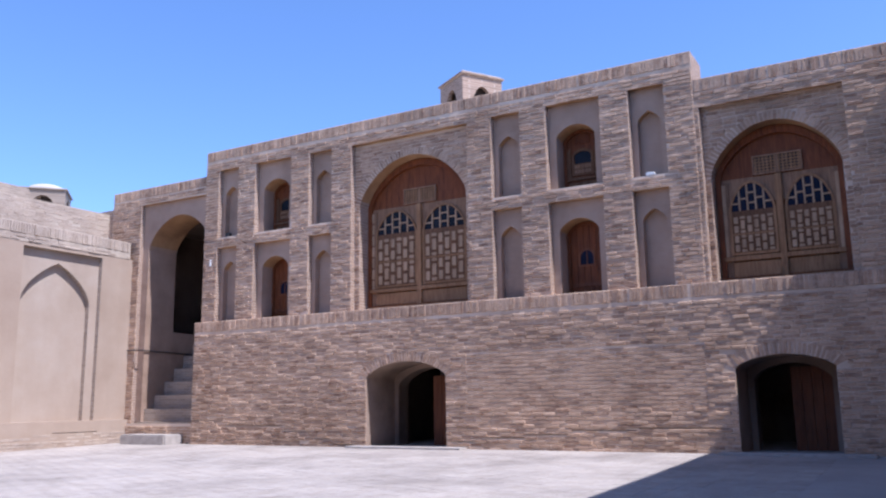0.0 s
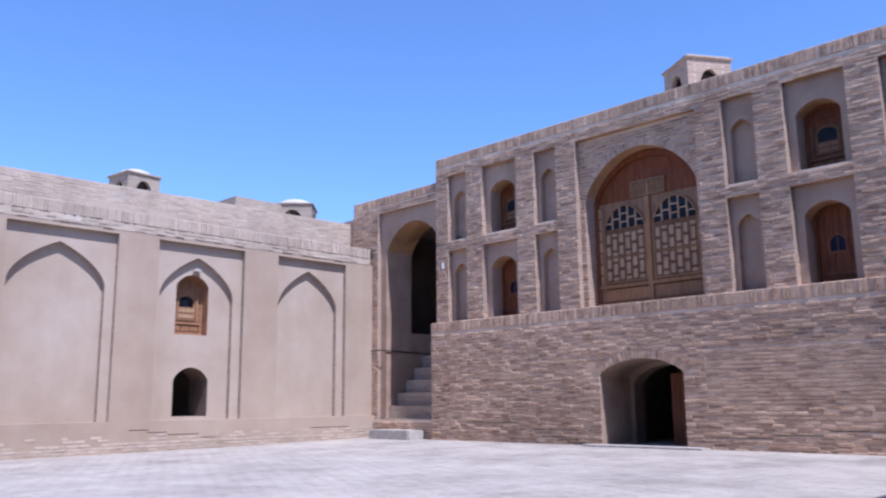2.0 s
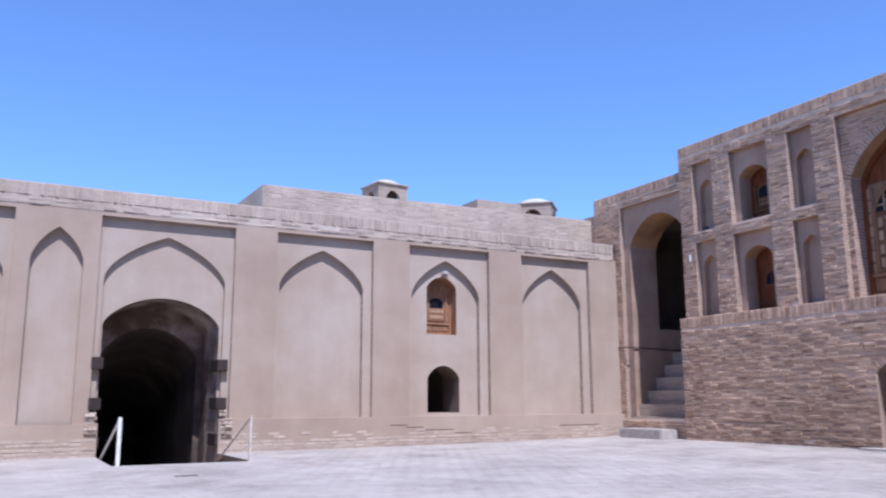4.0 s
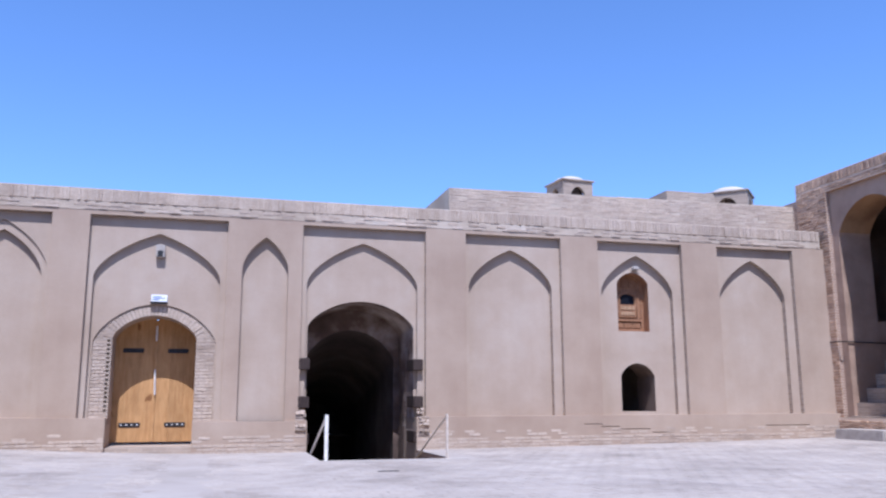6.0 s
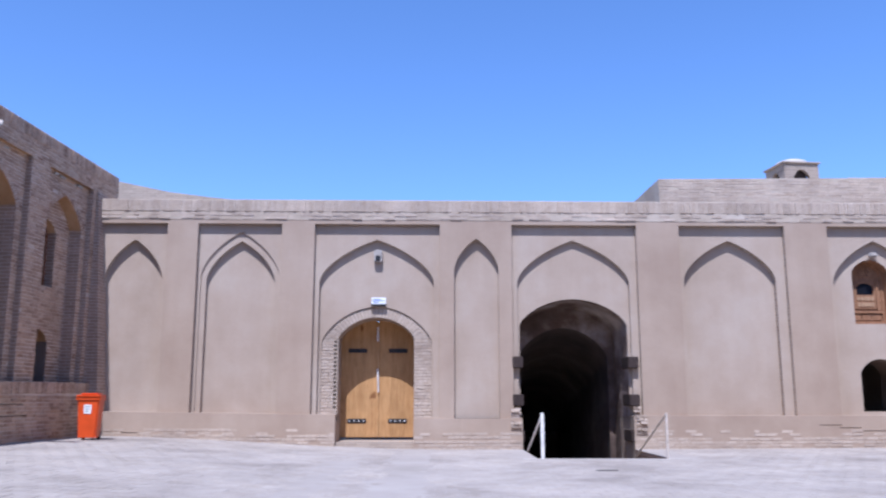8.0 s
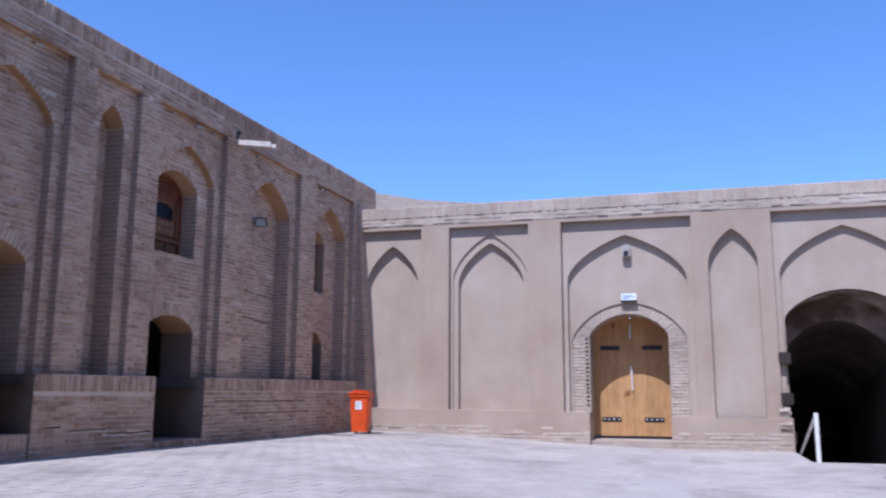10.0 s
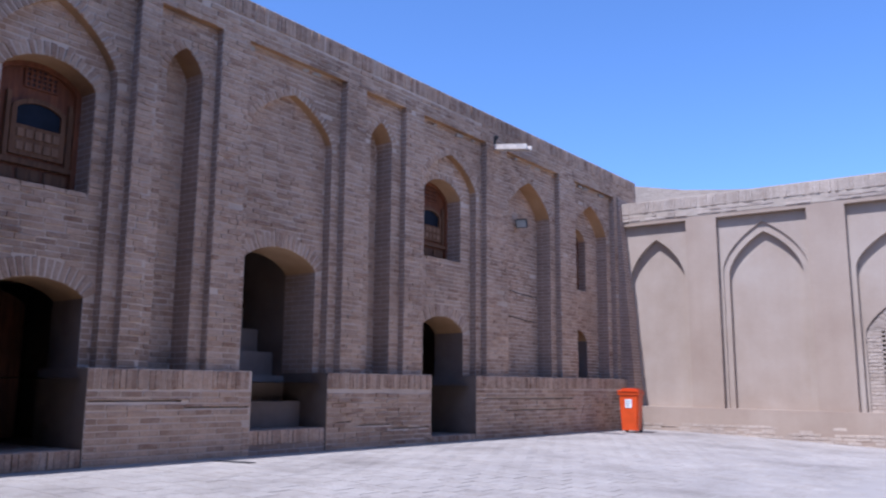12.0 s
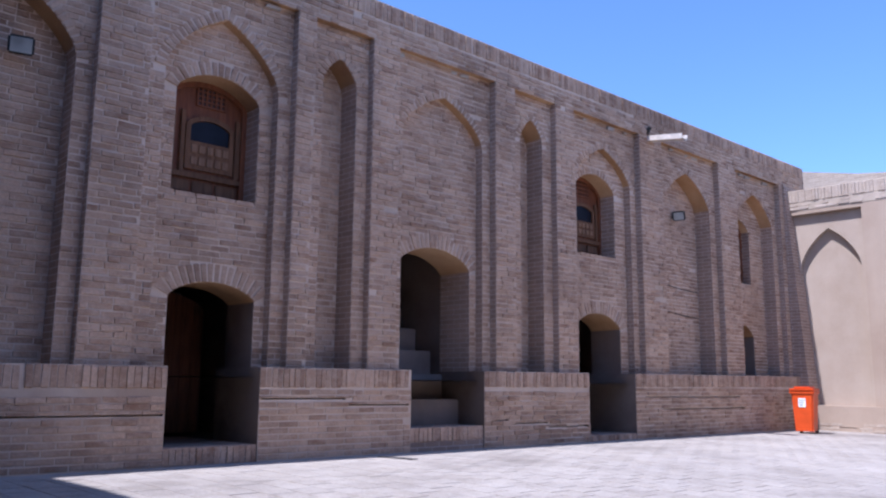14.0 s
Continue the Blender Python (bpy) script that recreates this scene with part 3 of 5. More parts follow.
for i, (u0, u1) in enumerate(((-18.2, -13.25), (-12.27, -10.27), (-9.05, -6.90), (-5.75, 0.6))):
    zt0, zt1 = 1.18 + (u0 + 14.65) * 0.008, 1.18 + (u1 + 14.65) * 0.008
    # plinth ends beside the doors get the same painted shade
    wall("plinth_left_%d" % (i + 1), LEFT, [(u0, -0.3), (u1, -0.3), (u1, zt1), (u0, zt0)], [crack(c) for c in CRACKS_L if u0 < c[0] and c[1] < u1], [MORTAR, INNER_SHADE], 0.12, 0.8, "brick plinth with a soldier course on its ledge", lays)
for i, (u0, u1, zt) in enumerate(((-13.25, -12.27, 0.44), (-10.27, -9.05, 0.55), (-6.90, -5.75, 0.36))):
    wall("sill_left_%d" % (i + 1), LEFT, rect(u0, u1, -0.3, zt), [], [COURSED], 0.10, 1.6, "worn brick doorsill")

# leaning buttress in the shaded corner
bm = bmesh.new()
o = [(-0.14, 0.09), (0.45, 0.09), (0.45, -0.3), (-0.14, -0.3)]
lo = [bm.verts.new(LEFT.at(u, d + (0.29 if d > 0 else 0), 0.0)) for u, d in o]
hi = [bm.verts.new(LEFT.at(u, d - (0.05 if d > 0 else 0), 5.2)) for u, d in o]
for i in range(4):
    bm.faces.new((lo[i], lo[(i + 1) % 4], hi[(i + 1) % 4], hi[i]))
bm.faces.new(hi)
bmesh.ops.recalc_face_normals(bm, faces=bm.faces)
tagged(new("trim_corner_buttress", mesh_of("trim_corner_buttress", bm, [COURSED])), "leaning brick corner buttress", "wall", kind="structure")

# ---- the wall behind the viewer, that shades the foreground ----
bm = boxed(-9.5, 15.5, -2.12, -1.07, -0.3, 7.25, 0)
bmesh.ops.rotate(bm, verts=bm.verts, cent=(0, -1.07, 0), matrix=Matrix.Rotation(radians(1.4), 3, "Z"))
tagged(new("wall_back", mesh_of("wall_back", bm, [COURSED])), "tall plain brick wall behind the court", "wall", kind="structure")


# ---- wooden things ----
def plate(o, holes, y0, y1, bm=None):
    """A board of outline o in x and z, with holes, between y0 (back) and y1 (front)."""
    from mathutils.geometry import tessellate_polygon
    bm = bm or bmesh.new()
    loops = [[Vector((p[0], p[1], 0)) for p in lp] for lp in (o, *holes)]
    tris = tessellate_polygon(loops)
    flat = [p for lp in loops for p in lp]
    front = [bm.verts.new((p.x, y1, p.y)) for p in flat]
    rear = [bm.verts.new((p.x, y0, p.y)) for p in flat]
    for t in tris:
        for vs in (front, rear):
            try:
                bm.faces.new([vs[i] for i in t])
            except ValueError:
                pass
    base = 0
    for lp in loops:
        k = len(lp)
        for i in range(k):
            j = (i + 1) % k
            bm.faces.new((front[base + i], front[base + j], rear[base + j], rear[base + i]))
        base += k
    bmesh.ops.remove_doubles(bm, verts=bm.verts, dist=1e-5)
    bmesh.ops.recalc_face_normals(bm, faces=bm.faces)
    return bm


def thing(name, face, u, d, z, label, category, group=""):
    ob = new(name)
    ob.matrix_world = Matrix.Translation(face.at(u, d, z)) @ face.m.to_3x3().to_4x4()
    return tagged(ob, label, category, group)


def clipped_arch(x0, x1, z0, w, spring, apex, kind="round"):
    """The piece of an arched leaf between x0 and x1."""
    top = [p for p in arch_top(-w / 2, w / 2, spring, apex, kind, 20) if x0 - 1e-6 <= p[0] <= x1 + 1e-6]

    def z_at(x):
        r = min(1, abs(x) / (w / 2))
        return spring + (apex - spring) * (0.55 * math.sqrt(1 - r * r) + 0.45 * (1 - r * r))

    return [(x0, z0), (x1, z0), (x1, z_at(x1))] + [p for p in top if x0 + 1e-4 < p[0] < x1 - 1e-4] + [(x0, z_at(x0))]


def sash(parent, x0, x1, z0, z1, z2, wood, glass, rnd, cells, rows=2):
    """A sliding sash: a lobed pane field over a marquetry panel of small wooden blocks."""
    w, c = x1 - x0, (x0 + x1) / 2
    o = [(x0, z0), (x1, z0), (x1, z1 - 0.02)] + arch_top(x0, x1, z1 - 0.02, z2, "round", 8) + [(x0, z1 - 0.02)]
    inner = arch(x0 + 0.05, x1 - 0.05, z1, z1 + 0.03, z2 - 0.05, "round", 8)
    s = part("sash", plate(o, [inner], 0.0, 0.026), SASH_DARK, parent, "dark sash ground under pale blocks")
    part("sash_rim", plate(o, [[(x0 + 0.045, z0 + 0.04), (x1 - 0.045, z0 + 0.04), (x1 - 0.045, z1 - 0.03)] + arch_top(x0 + 0.04, x1 - 0.04, z1, z2 - 0.045, "round", 8) + [(x0 + 0.045, z1 - 0.03)]], 0.026, 0.038), wood, s)
    g = part("pane", plate(inner, [], 0.004, 0.010), glass, s, "coloured glass panes behind wooden muntins")
    bm = bmesh.new()
    iw, ih = w - 0.10, z2 - 0.05 - z1
    for i in range(1, 5):
        x = x0 + 0.05 + iw * i / 5
        r = (x - c) / (iw / 2)
        box(bm, x - 0.015, x + 0.015, 0.012, 0.034, z1, z1 + 0.03 + (ih - 0.03) * math.sqrt(1 - r * r))
    for i in range(5):
        x = x0 + 0.05 + iw * (i + 0.5) / 5
        for k in ((0.45,) if i % 2 else (0.28, 0.66)):
            r = (x - c) / (iw / 2)
            zz = z1 + ih * k
            if zz < z1 + 0.03 + (ih - 0.03) * math.sqrt(1 - r * r):
                box(bm, x - iw / 10, x + iw / 10, 0.012, 0.030, zz - 0.014, zz + 0.014)
    part("muntins", bm, PANEL_WOOD, s)
    # marquetry of upright and level blocks
    bz = (z1 - 0.06 - z0 - 0.05) / rows
    meshes = [mesh_of("block", boxed(-0.5, 0.5, 0, 0.016, -0.5, 0.5, 0.0), [PANEL_WOOD])]
    for r in range(rows):
        zb = z0 + 0.05 + r * bz
        cw = (w - 0.10) / cells
        for i in range(cells):
            x = x0 + 0.05 + (i + 0.5) * cw
            rows_at = ((0.24, 0.40), (0.76, 0.40)) if i % 2 else ((0.09, 0.14), (0.50, 0.50), (0.91, 0.14))
            for f, hh in rows_at:
                b = part("block", meshes[0], None, s)
                b.matrix_local = Matrix.Translation((x, 0.028, zb + f * (bz - 0.03))) @ Matrix.Diagonal((cw * (0.60 if hh > 0.2 else 0.74), 1, bz * hh * 0.88, 1))
        bar = part("rail", boxed(x0 + 0.02, x1 - 0.02, 0.03, 0.045, zb - 0.03, zb - 0.005, 0.004), wood, s)
    return s


def big_window(face, u, d, z, w, spring, apex, glass, label, rnd):
    t = thing("sash_window", face, u, d, z, label, "window", "wide arched sash windows")
    k = w / 2
    grille_h = (-0.40, 0.40, spring + 0.02, spring + 0.36)
    part("backboard", plate(arch(-k, k, 0, spring, apex, "round"), [], -0.06, -0.012), TYMPANUM_WOOD, t, "russet arched wooden backing board")
    part("arch_rim", plate(arch(-k, k, 0, spring, apex, "round"), [arch(-k + 0.09, k - 0.09, 0.0 + 0.1, spring, apex - 0.14, "round")], -0.012, 0.07), TYMPANUM_WOOD, t)
    g = part("grille", plate(rect(*grille_h), [rect(-0.37, -0.02, grille_h[2] + 0.03, grille_h[3] - 0.03), rect(0.02, 0.37, grille_h[2] + 0.03, grille_h[3] - 0.03)], -0.01, 0.03), OLD_WOOD, t, "small lattice vent over the sashes")
    # black sheet in place of the shade behind the slats
    part("grille_backing", boxed(-0.37, 0.37, -0.011, -0.004, grille_h[2] + 0.03, grille_h[3] - 0.03, 0), BLACK, g)
    for i in range(12):
        x = -0.347 + i * 0.063
        part("slat", boxed(x - 0.011, x + 0.011, 0, 0.016, grille_h[2] + 0.03, grille_h[3] - 0.03, 0), SASH_WOOD, g)
    for i in range(5):
        zz = grille_h[2] + 0.06 + i * 0.052
        part("slat", boxed(-0.37, 0.37, 0.004, 0.018, zz - 0.009, zz + 0.009, 0), SASH_WOOD, g)
    sw = (w - 0.5) / 2
    part("post", boxed(-0.055, 0.055, -0.01, 0.075, 0.0, spring + 0.0, 0.01), SASH_WOOD, t, "turned middle post")
    part("spandrel_board", boxed(-k + 0.09, k - 0.09, -0.012, -0.002, spring - 0.45, spring + 0.0, 0.003), OLD_WOOD, t)
    part("bottom_rail", boxed(-k + 0.05, k - 0.05, -0.01, 0.07, 0.38, 0.46, 0.008), SASH_WOOD, t)
    part("sill_board", boxed(-k + 0.02, k - 0.02, -0.01, 0.09, 0.0, 0.08, 0.01), SASH_WOOD, t)
    for s in (-1, 1):
        part("bottom_panel", boxed(s * (sw / 2 + 0.06) - sw / 2, s * (sw / 2 + 0.06) + sw / 2, -0.01, 0.035, 0.10, 0.36, 0.012), SASH_WOOD, t, "plain bleached lower panel")
        x0, x1 = (0.07, 0.07 + sw) if s > 0 else (-0.07 - sw, -0.07)
        sash(t, x0, x1, 0.48, spring - 0.58, spring - 0.06, SASH_WOOD, glass, rnd, 6)
        jam = part("side_jamb", boxed(s * (k - 0.17) - 0.03 if s > 0 else -k + 0.02, k - 0.02 if s > 0 else -(k - 0.17) + 0.03, -0.012, 0.03, 0.08, spring - 0.06, 0.006), OLD_WOOD, t)
        for i in range(7):
            zz = 0.55 + i * (spring - 0.75) / 6
            part("block", boxed(s * (k - 0.10) - 0.05, s * (k - 0.10) + 0.05, 0.03, 0.045, zz - 0.10, zz + 0.10, 0.003), PANEL_WOOD, jam)
    return t


def lattice(parent, cx, z, wide, high, wood, holes=6):
    """A pierced square vent: a grid of slats over a black sheet that paints the shade behind."""
    part("vent_backing", boxed(cx - wide / 2, cx + wide / 2, -0.011, -0.006, z, z + high, 0), BLACK, parent)
    nz = max(3, round(holes * high / wide))
    for i in range(holes + 1):
        x = cx - wide / 2 + wide * i / holes
        part("slat", boxed(x - 0.011, x + 0.011, -0.006, 0.010, z - 0.008, z + high + 0.008, 0), wood, parent)
    for i in range(nz + 1):
        q = z + high * i / nz
        part("slat", boxed(cx - wide / 2, cx + wide / 2, -0.005, 0.012, q - 0.010, q + 0.010, 0), wood, parent)


def shutter_shell(face, u, d, z, w, spring, apex, wood, label, group):
    t = thing("shutter_window", face, u, d, z, label, "window", group)
    k = w / 2
    part("backboard", plate(arch(-k, k, 0, spring, apex, "round"), [], -0.05, -0.012), wood, t)
    part("frame", plate(arch(-k, k, 0, spring, apex, "round"), [arch(-k + 0.055, k - 0.055, 0.06, spring, apex - 0.055, "round")], -0.012, 0.035), wood, t)
    return t


def lattice_window(face, u, d, z, w, spring, apex, wood, sash_wood, label, group, shift=0.0):
    """A pierced vent over one sash with a lobed dark pane, two rows of square blocks and a panelled foot."""
    t = shutter_shell(face, u, d, z, w, spring, apex, wood, label, group)
    k, c = w / 2, shift
    lattice(t, c, spring - 0.02, w * 0.34, 0.26, wood)
    sw, zb, top = w * 0.58, 0.33, spring - 0.13
    pane = arch(c - sw / 2 + 0.05, c + sw / 2 - 0.05, top - 0.30, top - 0.14, top - 0.05, "round", 8)
    s = part("sash", plate(arch(c - sw / 2, c + sw / 2, zb, top - 0.12, top, "round", 8), [pane], -0.010, 0.020), sash_wood, t)
    part("pane", plate(pane, [], -0.009, -0.004), GREY_GLASS, s, "dark lobed pane")
    high = (top - 0.34 - zb) / 2
    for i in range(5):
        for q in range(2):
            x, zz = c - sw / 2 + 0.05 + (sw - 0.10) * (i + 0.5) / 5, zb + 0.03 + high * (q + 0.45)
            part("block", boxed(x - sw * 0.062, x + sw * 0.062, 0.020, 0.034, zz - high * 0.33, zz + high * 0.33, 0.004), {CARVED_WOOD: PANEL_WOOD, SASH_DARK: OLD_WOOD}[sash_wood], s)
    part("bottom_rail", boxed(-k + 0.05, k - 0.05, -0.01, 0.034, 0.23, 0.29, 0.006), sash_wood, t)
    for i in range(3):
        x = -k + 0.07 + (w - 0.14) * (i + 0.5) / 3
        part("foot_panel", boxed(x - w * 0.125, x + w * 0.125, -0.012, 0.012, 0.08, 0.20, 0.008), sash_wood, t)
    for e in (-1, 1):
        x = c + e * (sw / 2 + 0.04)
        part("stile", boxed(x - 0.024, x + 0.024, -0.01, 0.030, 0.29, top + 0.02, 0.006), sash_wood, t)
        x = (e * k + x) / 2
        for q in range(4):
            zz = 0.38 + q * (top - 0.42) / 3.4
            part("block", boxed(x - 0.035, x + 0.035, -0.012, 0.010, zz - 0.07, zz + 0.07, 0.004), sash_wood, t)
    return t


def board_shutter(face, u, d, z, w, spring, apex, label):
    """Upright russet boards with a small blue pane at mid height."""
    t = shutter_shell(face, u, d, z, w, spring, apex, TYMPANUM_WOOD, label, "board shutters")
    for i in range(5):
        a, b = -w / 2 + 0.06 + (w - 0.12) * i / 5, -w / 2 + 0.06 + (w - 0.12) * (i + 1) / 5
        part("board", plate(clipped_arch(a + 0.004, b - 0.004, 0.07, w - 0.10, spring, apex - 0.055), [], -0.012, 0.006), TYMPANUM_WOOD, t)
    z0 = spring * 0.50
    o = arch(-0.13, 0.13, z0, z0 + 0.15, z0 + 0.27, "round", 8)
    f = part("pane_frame", plate(arch(-0.165, 0.165, z0 - 0.035, z0 + 0.16, z0 + 0.31, "round", 8), [o], 0.006, 0.03), RED_WOOD, t)
    part("pane", plate(o, [], 0.008, 0.014), BLUE_GLASS, f, "small deep blue pane")
    part("muntin", boxed(-0.008, 0.008, 0.014, 0.026, z0, z0 + 0.25, 0), RED_WOOD, f)
    part("ledge", boxed(-w / 2 + 0.07, w / 2 - 0.07, 0.006, 0.028, 0.16, 0.23, 0.005), RED_WOOD, t)
    return t


def plank_door(name, face, u, d, z, w, spring, apex, wood, label, straps=True, planks=4, group=""):
    """An arched double door of planks with iron straps."""
    t = thing(name, face, u, d, z, label, "door", group)
    k = w / 2
    for s in (-1, 1):
        x0, x1 = (0.012, k - 0.01) if s > 0 else (-k + 0.01, -0.012)
        leaf = part("leaf", plate(clipped_arch(x0, x1, 0.02, w, spring, apex), [], -0.06, -0.02), wood, t)
        for i in range(planks):
            a, b = x0 + (x1 - x0) * i / planks + 0.002, x0 + (x1 - x0) * (i + 1) / planks - 0.002
            part("plank", plate(clipped_arch(a, b, 0.03, w - 0.02, spring, apex - 0.012), [], -0.02, 0.0), wood, leaf)
        if straps:
            for zz in (0.36, 1.83):
                st = part("strap", boxed((x0 + x1) / 2 - 0.20, (x0 + x1) / 2 + 0.20, 0.0, 0.012, zz - 0.045, zz + 0.045, 0.004), IRON, leaf, "dark iron strap")
                for q in (-0.15, -0.05, 0.05, 0.15):
                    bm = bmesh.new()
                    bmesh.ops.create_uvsphere(bm, u_segments=8, v_segments=5, radius=0.016, matrix=Matrix.Translation(((x0 + x1) / 2 + q, 0.014, zz)))
                    part("stud", bm, STEEL if zz < 1 else IRON, st)
    part("meeting_strip", boxed(-0.03, 0.03, 0.0, 0.03, 0.03, apex - 0.06, 0.006), wood, t)
    if straps:
        part("chain", rod(bmesh.new(), (0.0, 0.05, spring + 0.28), (0.0, 0.05, spring - 0.02), 0.018), STEEL, t, "pale hanging door chain")
        part("pull_bar", rod(bmesh.new(), (0.0, 0.05, 1.45), (0.02, 0.05, 0.95), 0.016), STEEL, t, "pale upright pull bar")
    return t


def chamber(name, face, u0, u1, z0, z1, d0, d1, mat, label):
    """An inner room seen only through its opening: five sides that face inward."""
    o = rect(u0, u1, z0, z1)
    v, f, i = [], [], []
    sides(v, f, i, face, o, d0, d1, 0)
    fill(v, f, i, face, o, [], d1, 0)
    return tagged(new(name, raw(name, v, f, [mat])), label, "room", kind="structure")


# ---- courtyard gate ----
rnd = random.Random(7)
plank_door("gate", MID, -1.34, -0.895, 0.17, 1.72, 2.05, 2.50, NEW_WOOD, "honey-coloured double plank gate with dark iron straps, closed", True, 3)
ob = thing("sign_plate", MID, -1.30, -0.195, 2.90, "small white enamel sign plate over the gate", "sign")
part("plate", boxed(-0.15, 0.15, 0.0, 0.02, 0.02, 0.16, 0.004), WHITE, ob)
for i, (x0, x1, zz) in enumerate(((-0.12, 0.05, 0.12), (-0.12, 0.11, 0.09), (-0.12, 0.0, 0.06))):
    part("print_bar", boxed(x0, x1, 0.02, 0.023, zz - 0.007, zz + 0.007, 0), BLUE_PRINT, ob)
part("bracket", boxed(-0.16, 0.16, 0.0, 0.05, -0.02, 0.02, 0.004), IRON, ob)
ob = thing("wall_lamp", MID, -1.325, -0.195, 3.80, "small grey lamp under the arch over the gate", "lamp")
part("body", boxed(-0.085, 0.085, 0.0, 0.10, 0.0, 0.25, 0.012), STONE, ob)
part("glass", boxed(-0.05, 0.05, 0.10, 0.108, 0.02, 0.13, 0.004), BLACK, ob)

# windows of the middle wall
lattice_window(MID, 9.10, -0.525, 2.56, 0.80, 1.06, 1.34, CARVED_WOOD, CARVED_WOOD, "carved brown shutter window in a plaster niche", "carved shutters")
ob = thing("well_lamp", MID, 9.16, -0.215, 3.95, "small pale lamp over the shutter window", "lamp")
part("shade", boxed(-0.10, 0.10, 0.0, 0.10, 0.0, 0.10, 0.03), STONE, ob)

# ---- sunken passage ----
def passage():
    u0, u1 = 1.62, 3.86
    verts, faces = [], []

    def tube(o, a, b, drop):
        base, n = len(verts), len(o)
        verts.extend(MID.at(p[0], a, p[1]) for p in o)
        verts.extend(MID.at(p[0], b, p[1] - drop) for p in o)
        for i in range(n):
            j = (i + 1) % n
            faces.append((base + i, base + j, base + n + j, base + n + i))

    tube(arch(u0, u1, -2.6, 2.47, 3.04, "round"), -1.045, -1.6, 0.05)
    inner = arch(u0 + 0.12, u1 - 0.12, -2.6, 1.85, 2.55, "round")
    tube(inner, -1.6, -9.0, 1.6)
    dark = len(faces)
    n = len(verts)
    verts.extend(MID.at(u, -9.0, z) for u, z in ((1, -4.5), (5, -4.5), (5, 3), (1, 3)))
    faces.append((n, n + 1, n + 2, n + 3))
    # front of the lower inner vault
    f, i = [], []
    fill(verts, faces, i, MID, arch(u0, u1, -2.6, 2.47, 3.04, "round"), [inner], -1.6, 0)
    # the inner tube and its end carry painted shade, the front vault real soot
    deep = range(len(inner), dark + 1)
    tagged(new("wall_passage", raw("wall_passage", verts, faces, [SOOT, DEPTH_SHADE], [1 if k in deep else 0 for k in range(len(faces))])), "sooty vault of a passage that leads down, its depth coloured dark as shade", "wall", kind="structure")
    # steps down from the court
    for i in range(9):
        y = PIT[2] + 0.05 + i * 0.30
        bm = boxed(u0 + 0.02, u1 - 0.02, y, y + 0.34, -2.8, -0.20 * (i + 1), 0.012)
        tagged(new("stair_step", mesh_of("stair_step", bm, [EARTH])), "worn earthen step of the sunken stair", "step", "steps down to the passage")
    tagged(new("floor_passage", mesh_of("floor_passage", boxed(u0 - 0.3, u1 + 0.3, PIT[2] + 2.7, 27, -3.2, -1.9, 0), [EARTH])), "dark earthen floor of the passage", "floor", kind="structure")
    for i, (a, b) in enumerate(((u0 - 0.35, u0), (u1, u1 + 0.35))):
        tagged(new("wall_pit_%d" % (i + 1), mesh_of("wall_pit", boxed(a, b, PIT[2] - 0.2, 17.0, -3.0, -0.004, 0), [COURSED])), "brick side of the sunken stair", "wall", kind="structure")
    tagged(new("wall_pit_3", mesh_of("wall_pit", boxed(u0, u1, PIT[2] - 0.3, PIT[2], -3.0, -0.004, 0), [COURSED])), "brick head of the sunken stair", "wall", kind="structure")
    tagged(new("trim_pit_kerb", mesh_of("trim_pit_kerb", boxed(u0 - 0.25, u1 + 0.3, PIT[2] - 0.14, PIT[2] + 0.03, -0.1, 0.008, 0.004), [STONE])), "pale stone kerb at the head of the stair", "kerb", kind="structure")
    for u, e in ((1.70, 1.66), (3.80, 3.84)):
        ob = new("handrail")
        ob.location = (u, PIT[2] + 0.02, 0)
        tagged(ob, "white-painted steel stair rail with a slanting bar", "handrail", "rails of the sunken stair")
        k = 0.028 if u < 2 else 0.019
        paint = STEEL if u < 2 else SPOUT
        part("post", boxed(-k, k, -k, k, -0.02, 0.76, 0.006), paint, ob)
        part("slanting_bar", rod(bmesh.new(), (0, 0, 0.73), (e - u, 2.5, -0.12), 0.020), paint, ob)
    for ua, ub in ((1.44, 1.66), (3.81, 4.02)):
        for z in (0.14, 0.85, 1.61):
            bm = boxed(ua, ub, -0.6, 0.012 if z > 0.5 else 0.075, z, z + 0.23, 0.012)
            ob = new("timber_block", mesh_of("timber_block", bm, [DARK_WOOD]))
            ob.matrix_world = MID.m
            tagged(ob, "dark timber block let into the passage jamb", "timber", "timber blocks of the passage")


passage()

# ---- windows and doors of the sunlit wing ----
big_window(RIGHT, -8.38, -0.50, 2.91, 2.58, 2.22, 3.20, GREY_GLASS, "wide arched wooden sash window with dark panes, weathered", rnd)
big_window(RIGHT, -15.49, -0.50, 2.90, 2.04, 1.83, 2.68, BLUE_GLASS, "wide arched wooden sash window with deep blue panes", rnd)
for u in (-4.73, -12.035):
    lattice_window(RIGHT, u, -0.51, 4.89, 0.75, 0.99, 1.23, TYMPANUM_WOOD, SASH_DARK, "brown carved shutter window with a dark lobed pane, set deep in brick", "carved shutters")
    board_shutter(RIGHT, u, -0.51, 2.905, 0.75, 1.155, 1.395, "russet board shutter with a small blue pane, set deep in brick")


